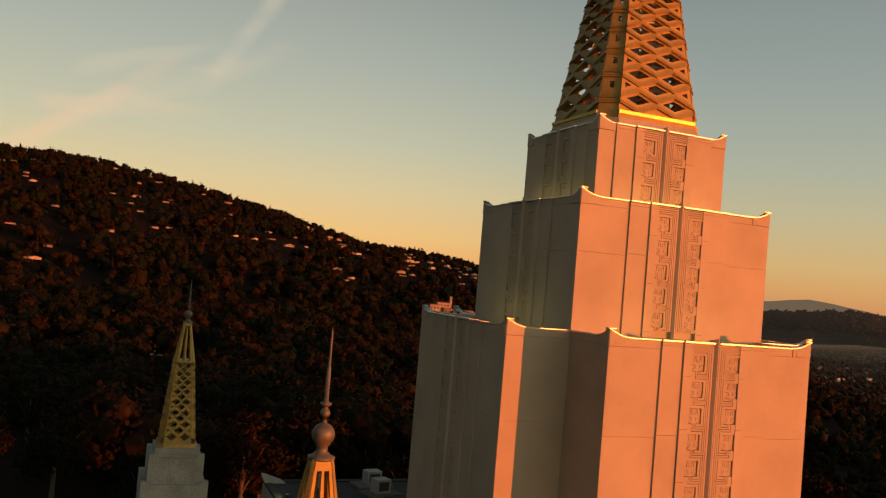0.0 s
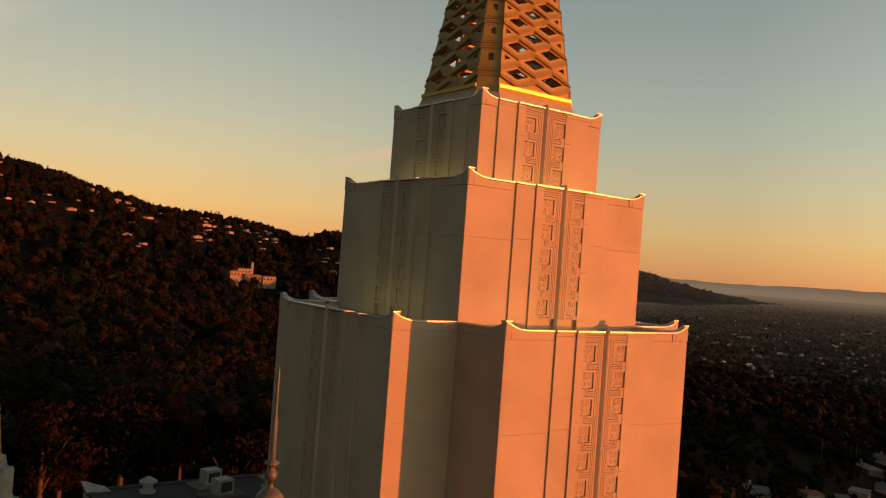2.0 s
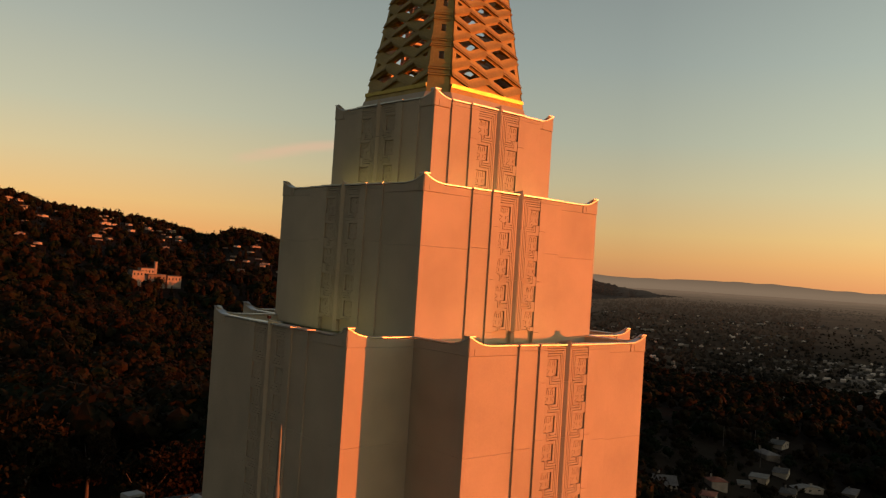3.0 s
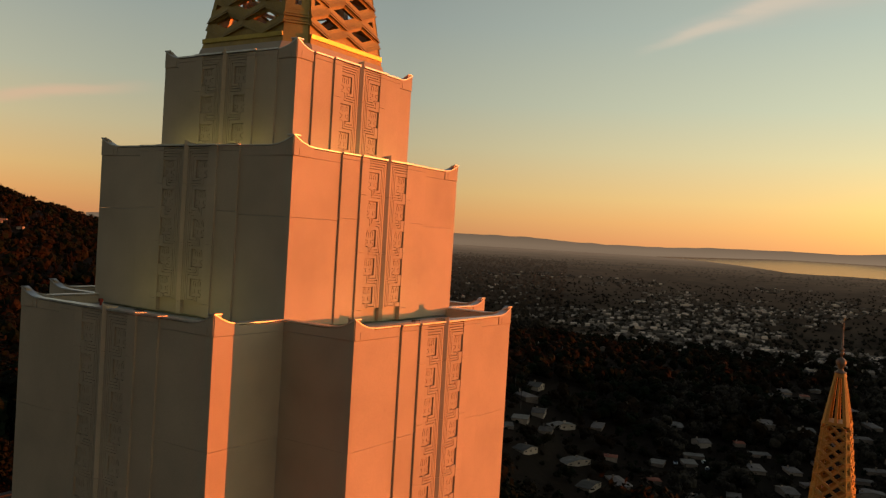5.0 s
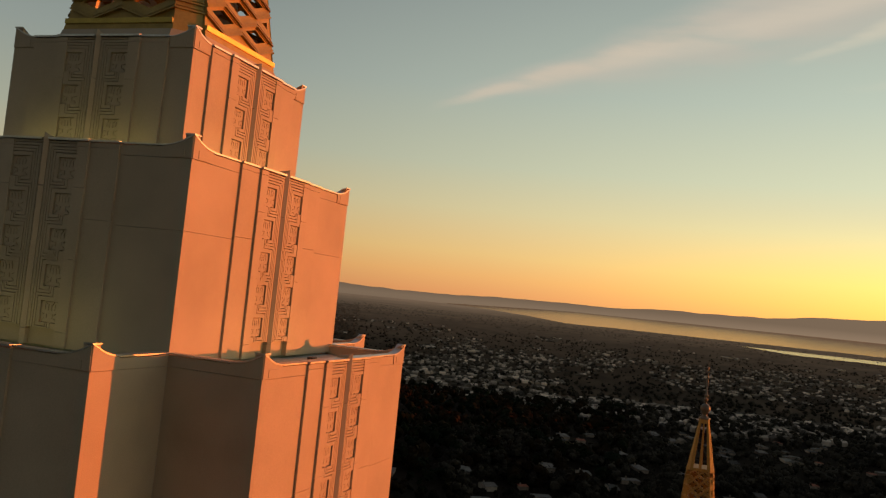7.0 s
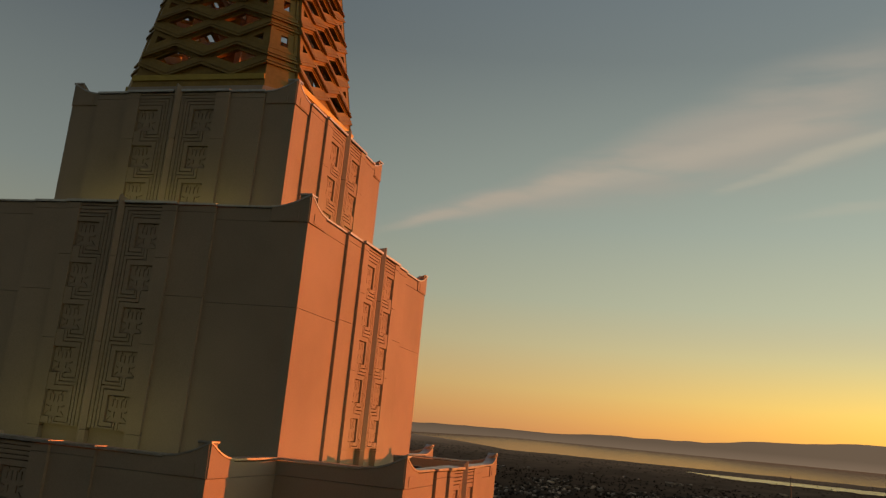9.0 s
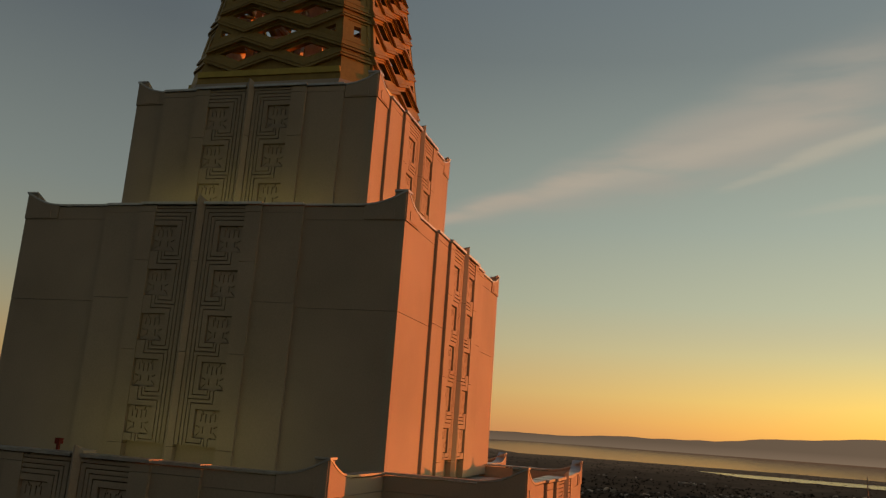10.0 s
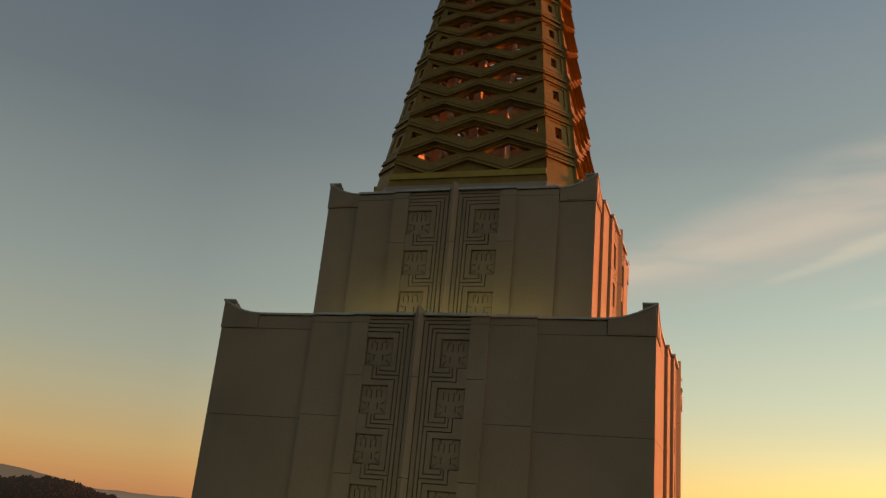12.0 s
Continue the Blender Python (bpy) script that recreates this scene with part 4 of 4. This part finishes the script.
    box(bm, -0.5, 0.5, -d / 2 - 0.07, -d / 2 + 0.03, 0.0, 2.05)
    part("door", bm, bark, root)
    return root


white_wall = material("white_siding", (0.46, 0.35, 0.26), 0.8, grain=3, spread=0.1, coarse=0.3, coarse_spread=0.2, bump=0.1, per_object=0.25, spec=0.1)
pale_roof = material("pale_flat_roof", (0.16, 0.135, 0.11), 0.85, grain=3, spread=0.15, coarse=0.4, coarse_spread=0.3, bump=0.1, per_object=0.5, spec=0.08)
MODELS = [house(13, 9, 5.4, "gable", shingle, white_wall, "two-storey white house with a grey gable roof among trees"),
          house(11, 9, 5.0, "hip", red_tile, stucco, "small stucco house with a red tile roof"),
          house(16, 9, 3.2, "hip", shingle, stucco, "low stucco bungalow with a dark hipped roof"),
          house(15, 10, 3.4, "flat", pale_roof, stucco, "flat-roofed pale stucco house among trees", False),
          house(12, 8, 3.2, "gable", pale_roof, white_wall, "single-storey white house with a pale gable roof")]
used = [False] * len(MODELS)


def put_house(kind, x, y, turn):
    far = y > 600
    z = ground_z(x, y) + (2.2 if far else 0.6)
    size = rng.uniform(0.5, 0.78) if far else rng.uniform(0.68, 0.9)
    m = pose(x, y, z, 0, 0, turn) @ Matrix.Diagonal((size * rng.uniform(0.85, 1.4), size, size * rng.uniform(0.62, 0.85), 1))
    HOUSE_SPOTS.append((x, y, 8 if far else 7))
    LANES.append((x, y, 75 if far else 26))
    if used[kind]:
        copy_thing(MODELS[kind], m)
    else:
        used[kind] = True
        MODELS[kind].matrix_basis = m


# the near slope below the temple: model, x, y, turn
NEAR_HOUSES = [(0, 241, 145, 40), (1, 287, 151, 55), (3, 343, 162, 20), (4, 440, 202, 10), (4, 367, 151, -30), (2, 402, 190, 60), (2, 343, 148, 20), (2, 399, 144, 15), (4, 309, 118, -20), (4, 447, 117, 30), (0, 418, 94, 40), (1, 432, 78, 30), (3, 363, 99, 10), (2, 388, 60, 25), (1, 326, 88, 35), (4, 283, 100, 0), (3, 255, 89, 15), (3, 323, 40, 15), (2, 306, 96, 45), (4, 312, 65, 60), (0, 376, 168, 20), (4, 288, 131, -10)]
for row in NEAR_HOUSES:
    put_house(*row)
SOUTH_HOUSES = [(4, 486, 54, 30), (2, 512, -46, 10), (1, 570, -80, 25), (4, 471, -19, 40), (3, 532, -89, 0), (0, 612, -30, 30), (4, 674, -70, 15), (3, 779, -106, 5), (3, 420, 36, 30), (4, 466, 34, 20)]
for row in SOUTH_HOUSES:
    put_house(*row)
count = 0
while count < 100:
    az, r = (rng.uniform(62, 106), rng.uniform(290, 410)) if count < 18 else (rng.uniform(81, 109), rng.uniform(330, 800))
    x, y = polar(az, r)
    if clear(x, y, 9) and noise.noise(Vector((x / 130, y / 130, 3))) > -0.2:
        put_house(int(rng.choice([1, 2, 2, 3, 0, 4, 2])), x, y, 25 + rng.choice([0, 90]) + rng.uniform(-12, 12))
        count += 1
# the hill: scattered among the woods, fronts towards the evening sun
HILL_HOUSES = [(1, -99, 1187), (4, -114, 973), (3, -32, 994), (4, -8, 1012), (3, 27, 1034), (1, -73, 683), (4, -79, 635), (0, 97, 908), (4, 119, 911), (3, 141, 933),
               (0, 157, 909), (3, 225, 929), (4, 201, 792), (0, 296, 923), (3, 312, 925), (4, 431, 1185), (3, 449, 1104), (4, -82, 865), (3, 10, 853), (3, 355, 1059)]
for kind, x, y in HILL_HOUSES:
    put_house(kind, x, y, rng.uniform(10, 55))
VALLEY_HOUSES = [(4, -7, 345), (1, -37, 351), (3, 25, 214), (4, 90, 315), (3, 108, 365), (4, 155, 362), (4, 43, 265), (3, 425, 853), (4, 437, 838), (4, 449, 822), (4, 462, 805), (3, 486, 990), (4, 491, 967), (3, 495, 937)]
for kind, x, y in VALLEY_HOUSES:
    put_house(kind, x, y, rng.uniform(10, 55))
count = 0
while count < 66:
    az, r = rng.uniform(-10, 29), rng.uniform(760, 1440)
    x, y = polar(az, r)
    if rng.uniform() < 0.12 + 0.88 * (noise.noise(Vector((x / 90, y / 60, 8))) > 0.1) * (r > 950) and clear(x, y, 5):
        put_house(int(rng.choice([1, 2, 3, 2, 3, 4])), x, y, rng.uniform(0, 60) + (90 if rng.uniform() < 0.3 else 0))
        count += 1

for _ in range(9):
    az, r = rng.uniform(9, 27), rng.uniform(1080, 1420)
    for k in range(5):
        x, y = polar(az + rng.normal(0, 0.8), r + rng.normal(0, 22))
        if clear(x, y, 3):
            put_house(int(rng.choice([0, 4, 4, 3])), x, y, rng.uniform(5, 50))

# a large cream building with a tower on the slope
bx, by = 236, 612
bz = ground_z(bx, by)
hall = tagged(empty("hillside_hall", bx, by, bz + 3.5), "cream stucco hall with a slim tower on the wooded slope", "building")
hall.scale = (0.66, 0.66, 0.74)
HOUSE_SPOTS.append((bx, by, 20))
for name, x0, x1, y0, y1, h in (("west_wing", -26, -9, -8, 8, 11), ("main_wing", -9, 12, -12, 8, 8), ("east_wing", 17, 34, -6, 8, 7), ("upper_block", -14, 2, -2, 9, 14)):
    bm = bmesh.new()
    box(bm, x0, x1, y0, y1, -6, h)
    part(name, bm, stucco, hall)
    bm = bmesh.new()
    box(bm, x0 - 0.4, x1 + 0.4, y0 - 0.4, y1 + 0.4, h, h + 0.6)
    part("roof", bm, pale_roof, hall)
    for i in range(4):
        x = x0 + (x1 - x0) * (i + 0.5) / 4
        bm = bmesh.new()
        box(bm, x - 0.8, x + 0.8, y0 - 0.08, y0 + 0.1, h - 4.2, h - 2.0)
        part("window", bm, pane, hall)
bm = bmesh.new()
box(bm, 2.6, 5.2, -1.5, 1.5, 0, 21)
box(bm, 2.3, 5.5, -1.8, 1.8, 21, 21.6)
part("tower", bm, stucco, hall)


# parked cars on the near slope
def car(paint, label):
    root = tagged(empty("car"), label, "car", "parked cars")
    bm = bmesh.new()
    prism_y(bm, [(-2.2, 0.35), (2.2, 0.35), (2.25, 0.75), (1.1, 0.92), (-1.5, 0.95), (-2.2, 0.85)], -0.9, 0.9)
    part("body", bm, paint, root)
    bm = bmesh.new()
    hull(bm, [(-1.6, -0.82, 0.93), (1.0, -0.82, 0.91), (1.0, 0.82, 0.91), (-1.6, 0.82, 0.93)], [(-1.2, -0.65, 1.45), (0.3, -0.65, 1.45), (0.3, 0.65, 1.45), (-1.2, 0.65, 1.45)])
    part("cabin", bm, pane, root)
    for x in (-1.4, 1.4):
        for y in (-0.85, 0.85):
            bm = bmesh.new()
            bmesh.ops.create_cone(bm, cap_ends=True, segments=14, radius1=0.33, radius2=0.33, depth=0.22, matrix=pose(x, y, 0.33, 90))
            part("wheel", bm, dark_metal, root)
    return root


paint_white = material("white_car_paint", (0.7, 0.7, 0.7), 0.25, grain=1, spread=0.03, bump=0)
paint_grey = material("grey_car_paint", (0.25, 0.26, 0.28), 0.25, metal=0.4, grain=1, spread=0.03, bump=0)
cars = [car(paint_white, "white car parked on the street below"), car(paint_grey, "grey car parked on the street below")]
for i, (x, y, a) in enumerate(((372, 93, 20), (378, 88, 20), (384, 83, 24), (372, 78, 18), (373, 71, 22))):
    m = pose(x, y, ground_z(x, y) + 0.25, 0, 0, a)
    if i < 2:
        cars[i].matrix_basis = m
    else:
        copy_thing(cars[i % 2], m)
    HOUSE_SPOTS.append((x, y, 2))


# utility poles
def pole():
    root = tagged(empty("utility_pole"), "wooden utility pole with a crossarm beside the street", "pole", "utility poles")
    bm = bmesh.new()
    lathe(bm, [(0.19, -1), (0.17, 4), (0.13, 11)], 8)
    part("post", bm, bark, root)
    bm = bmesh.new()
    box(bm, -1.2, 1.2, -0.07, 0.07, 10.0, 10.2)
    part("crossarm", bm, bark, root)
    return root


first_pole = pole()
for i, (x, y) in enumerate(((407, 199), (385, 205), (277, 75), (372, 177))):
    m = pose(x, y, ground_z(x, y), 0, 0, 30)
    if i == 0:
        first_pole.matrix_basis = m
    else:
        copy_thing(first_pole, m)
    HOUSE_SPOTS.append((x, y, 1))

# ---- far city ----
vs, fs = [], []
n_city = 0
while n_city < 6400:
    az, r = rng.uniform(33, 118), 660 + 860 * rng.uniform() ** 0.8
    if r < 820 + 160 * (az < 64) and rng.uniform() < 0.75 * (1 - smooth(82, 92, az)):
        continue
    x, y = polar(az, r)
    if noise.noise(Vector((x / 190, y / 190, 4))) + 0.6 * noise.noise(Vector((x / 60, y / 60, 6))) < -0.05 or rng.uniform() > 0.2 + 0.8 * smooth(56, 78, az):
        continue
    big = r > 1250 and rng.uniform() < 0.035
    w, d, h = (rng.uniform(16, 32), rng.uniform(12, 18), rng.uniform(4, 7)) if big else (rng.uniform(5, 10), rng.uniform(4, 7), rng.uniform(2.4, 4.2))
    a = radians(25) + (math.pi / 2 if rng.uniform() < 0.5 else 0) + rng.normal(0, 0.08)
    size = 1 - 0.5 * smooth(800, 1450, r)
    w, d, h = w * size, d * size, h * size
    c, s = math.cos(a), math.sin(a)
    z = ground_z(x, y)
    k = len(vs)
    rise = 0.3 if big else w * 0.2
    for px, py, pz in ((-w / 2, -d / 2, -4), (w / 2, -d / 2, -4), (w / 2, d / 2, -4), (-w / 2, d / 2, -4), (-w / 2, -d / 2, h), (w / 2, -d / 2, h), (w / 2, d / 2, h), (-w / 2, d / 2, h), (-w / 2, 0, h + rise), (w / 2, 0, h + rise)):
        vs.append((x + px * c - py * s, y + px * s + py * c, z + pz))
    fs += [(k, k + 1, k + 5, k + 4), (k + 2, k + 3, k + 7, k + 6), (k + 1, k + 2, k + 6, k + 9, k + 5), (k + 3, k, k + 4, k + 8, k + 7), (k + 4, k + 5, k + 9, k + 8), (k + 6, k + 7, k + 8, k + 9)]
    n_city += 1
me = bpy.data.meshes.new("city_houses")
me.from_pydata(vs, [], fs)
me.materials.append(city_wall)
tagged(new("city_houses", me), "countless pale houses of a spread-out city", "houses", kind="stuff")

# ---- woods: far crowns joined ----
broad = [crown_shape(10 + k, 3, 27, 0.14) for k in range(8)]
sparse = [crown_shape(70 + k, 2, 12, 0.17) for k in range(5)]
broad_mid = [crown_shape(30 + k, 6, 102, 0.062) for k in range(6)]
conifer = [crown_shape(50 + k, 4, 36, 0.09, conifer=True) for k in range(3)]


fine = [crown_shape(90 + k, 8, 320, 0.046) for k in range(5)]


def spots_in(n, az0, az1, r0, r1, gap, h0, h1, power=0.5):
    out = []
    while len(out) < n:
        az, r = rng.uniform(az0, az1), math.sqrt(rng.uniform(r0 ** 2, r1 ** 2)) if power == 0.5 else r0 + (r1 - r0) * rng.uniform() ** power
        x, y = polar(az, r)
        if clear(x, y, gap):
            h = rng.uniform(h0, h1)
            if 130 < r < 1650 and low_growth(x, y):
                h *= 0.36
            out.append((x, y, h, h * rng.uniform(0.85, 1.25)))
    return out


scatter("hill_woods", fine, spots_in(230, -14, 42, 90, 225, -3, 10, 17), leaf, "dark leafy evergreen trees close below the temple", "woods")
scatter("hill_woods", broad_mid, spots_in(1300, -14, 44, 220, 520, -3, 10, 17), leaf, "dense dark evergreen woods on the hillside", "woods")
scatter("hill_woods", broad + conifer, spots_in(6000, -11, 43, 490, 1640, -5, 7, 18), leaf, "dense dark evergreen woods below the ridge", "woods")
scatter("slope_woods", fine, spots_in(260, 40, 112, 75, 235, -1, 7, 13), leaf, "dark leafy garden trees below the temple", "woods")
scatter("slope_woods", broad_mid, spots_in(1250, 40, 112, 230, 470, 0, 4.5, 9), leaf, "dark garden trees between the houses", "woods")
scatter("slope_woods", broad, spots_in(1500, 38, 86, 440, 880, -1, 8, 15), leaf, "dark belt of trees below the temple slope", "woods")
scatter("garden_trees", broad_mid, spots_in(800, 74, 112, 250, 560, 0, 6, 13), street_leaf, "dusky garden trees among the houses on the slope", "woods")
scatter("garden_trees", broad, spots_in(1500, 84, 116, 440, 900, 0, 6, 11), street_leaf, "dusky street trees among the lower houses", "woods")
# this stand lies outside the view, added to block the low sun
scatter("slope_woods", broad, spots_in(380, 112, 168, 130, 900, 0, 8, 14), leaf, "unseen dark woods added on the sunset side to shade the slope", "woods")
# added out of view as sun blockers for the ground behind the temple
scatter("park_trees", broad_mid, spots_in(70, 118, 172, 72, 125, 0, 13, 17), leaf, "unseen tall trees added to shade the ground beyond the temple", "woods")
# the far crowns also carry painted air light, stronger with distance
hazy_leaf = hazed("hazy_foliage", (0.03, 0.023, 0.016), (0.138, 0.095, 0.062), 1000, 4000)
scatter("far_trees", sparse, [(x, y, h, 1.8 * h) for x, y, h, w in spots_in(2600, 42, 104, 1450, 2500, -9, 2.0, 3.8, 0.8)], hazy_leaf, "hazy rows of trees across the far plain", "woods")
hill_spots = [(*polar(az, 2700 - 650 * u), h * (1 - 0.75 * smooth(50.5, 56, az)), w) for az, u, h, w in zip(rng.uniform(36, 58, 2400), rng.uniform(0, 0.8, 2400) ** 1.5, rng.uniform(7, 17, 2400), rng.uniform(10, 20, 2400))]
scatter("far_trees", sparse, hill_spots, hazy_wooded_hill, "dark trees along the crest of the far wooded hill", "woods", wooded_z)
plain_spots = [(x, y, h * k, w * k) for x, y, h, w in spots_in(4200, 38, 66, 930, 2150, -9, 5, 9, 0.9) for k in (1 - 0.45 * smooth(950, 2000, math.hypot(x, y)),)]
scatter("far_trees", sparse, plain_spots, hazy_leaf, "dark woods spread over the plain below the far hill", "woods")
scatter("city_trees", sparse, [(x, y, h * k, w * k) for x, y, h, w in spots_in(6600, 34, 118, 820, 1500, -9, 4.5, 9, 0.85) for k in (1 - 0.5 * smooth(850, 1450, math.hypot(x, y)),)], street_leaf, "dark street trees between the city houses", "woods")


# ---- single trees near the temple ----
def leafy_tree(seed):
    r = np.random.default_rng(seed)
    root = tagged(empty("tree"), "dark leafy tree with a rounded uneven crown", "tree", "trees near the temple")
    bm = bmesh.new()
    lathe(bm, [(0.34, -0.6), (0.28, 1.0), (0.2, 3.5), (0.1, 6.5)], 9)
    for k in range(6):
        a = k * 1.05 + r.uniform(-0.3, 0.3)
        q = Vector((math.cos(a) * 2.4, math.sin(a) * 2.4, r.uniform(6.0, 8.0)))
        p = Vector((0, 0, r.uniform(2.8, 4.5)))
        side = Vector((-math.sin(a), math.cos(a), 0))
        hull(bm, [p + side * 0.09, p - side * 0.09, p + Vector((0, 0, 0.2))], [q + side * 0.03, q - side * 0.03, q + Vector((0, 0, 0.07))])
    part("trunk", bm, bark, root)
    vs, fs = [], []
    for c in range(26):
        a, h = r.uniform(0, 6.28), r.uniform(3.4, 9.2)
        reach = 3.1 * math.sqrt(max(0.05, 1 - ((h - 5.8) / 4.2) ** 2)) * r.uniform(0.45, 1.05)
        cx, cy = reach * math.cos(a), reach * math.sin(a)
        for _ in range(95):
            d = r.standard_normal(3) * (0.75, 0.75, 0.55)
            o = np.array((cx, cy, h)) + d
            u, v = r.standard_normal(3), r.standard_normal(3)
            u, v = u / np.linalg.norm(u) * 0.26, v / np.linalg.norm(v) * 0.2
            k = len(vs)
            vs += [tuple(o - u), tuple(o + v), tuple(o + u), tuple(o - v)]
            fs.append((k, k + 1, k + 2, k + 3))
    me = bpy.data.meshes.new("crown")
    me.from_pydata(vs, [], fs)
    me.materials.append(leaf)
    ob = new("crown", me)
    ob.parent = root
    return root


grown = [leafy_tree(k) for k in range(3)]
planted = 0
while planted < 46:
    az, r = rng.uniform(-30, 57), rng.uniform(56, 150)
    x, y = polar(az, r)
    if clear(x, y, 0) and max(abs(x), abs(y)) > 32:
        m = pose(x, y, ground_z(x, y), 0, 0, rng.uniform(0, 360)) @ Matrix.Scale(rng.uniform(0.8, 1.25), 4)
        HOUSE_SPOTS.append((x, y, 2))
        if planted < 3:
            grown[planted].matrix_basis = m
        else:
            copy_thing(grown[planted % 3], m)
        planted += 1

# ---- floodlights on the ledges ----


def floodlight(x, y, z, aim, watts, colour=(1.0, 0.92, 0.26), size=0.5, fixture=True):
    if fixture:
        root = tagged(empty("floodlight"), "small dark floodlight standing on the stone ledge", "floodlight", "tower floodlights")
        bm = bmesh.new()
        box(bm, -0.16, 0.16, -0.10, 0.10, 0.10, 0.30)
        part("housing", bm, dark_metal, root)
        bm = bmesh.new()
        box(bm, -0.03, 0.03, -0.03, 0.03, 0.0, 0.11)
        part("bracket", bm, dark_metal, root)
        root.matrix_basis = pose(x, y, z, 0, 0, math.degrees(math.atan2(aim[1] - y, aim[0] - x)) - 90)
    lamp = new("floodlight_beam", bpy.data.lights.new("floodlight_beam", "AREA"))
    lamp.data.shape = "RECTANGLE"
    lamp.data.energy, lamp.data.color, lamp.data.size, lamp.data.size_y = watts, colour, size, 0.25
    lamp.matrix_world = look((x, y, z + 0.4), aim)


for turn in range(4):
    q = Matrix.Rotation(radians(90 * turn), 4, "Z")
    for (x, y, z), aim, watts in (((0.0, -7.3, 28.33), (0.0, -5.0, 30.4), 8.0), ((0.0, -4.85, 34.43), (0.0, -3.6, 35.5), 9.0)):
        p, a = q @ Vector((x, y, z)), q @ Vector(aim)
        floodlight(p.x, p.y, p.z, a, watts, size=5.5)
floodlight(-12.8, 16.2, 15.56, (-19.4, 19.2, 21.8), 30.0)
floodlight(14.6, -4.0, 15.58, (19.4, -18.6, 21.5), 70.0)

# small lamp on the parapet of the west arm
bm = bmesh.new()
box(bm, -0.03, 0.03, -0.03, 0.03, 0.0, 0.12)
box(bm, -0.06, 0.06, -0.06, 0.06, 0.12, 0.24)
lamp_post = tagged(to_object("warning_lamp", bm, red_glass), "small dark red warning lamp on the parapet coping", "lamp")
lamp_post.location = (-8.35, 0.78, LOW_TOP + 0.045)


# ---- roof plant ----
def vent(x, y):
    root = tagged(empty("roof_vent", x, y, 15.55), "pale round roof vent with a wide cap", "vent", "roof vents")
    bm = bmesh.new()
    lathe(bm, [(0.5, 0), (0.5, 0.12), (0.3, 0.14), (0.3, 0.6)], 14)
    part("duct", bm, plant_paint, root)
    bm = bmesh.new()
    lathe(bm, [(0.32, 0.6), (0.55, 0.62), (0.55, 0.72), (0.15, 0.95)], 14)
    part("cap", bm, plant_paint, root)


def air_unit(x, y, turn):
    root = tagged(empty("air_unit", x, y, 15.55), "pale boxy air-conditioning unit on a low slab", "air unit", "roof air units")
    root.rotation_euler.z = radians(turn)
    bm = bmesh.new()
    box(bm, -1.3, 1.3, -0.9, 0.9, 0, 0.12)
    part("slab", bm, pale_roof, root)
    bm = bmesh.new()
    box(bm, -0.55, 0.55, -0.45, 0.45, 0.12, 1.05)
    part("cabinet", bm, plant_paint, root)
    bm = bmesh.new()
    box(bm, -0.4, 0.4, -0.47, -0.45, 0.3, 0.9)
    part("grille", bm, dark_metal, root)


vent(-10.2, 19.3)
vent(-2.8, 17.8)
air_unit(-6.1, 19.6, 10)
air_unit(-6.2, 17.2, 15)
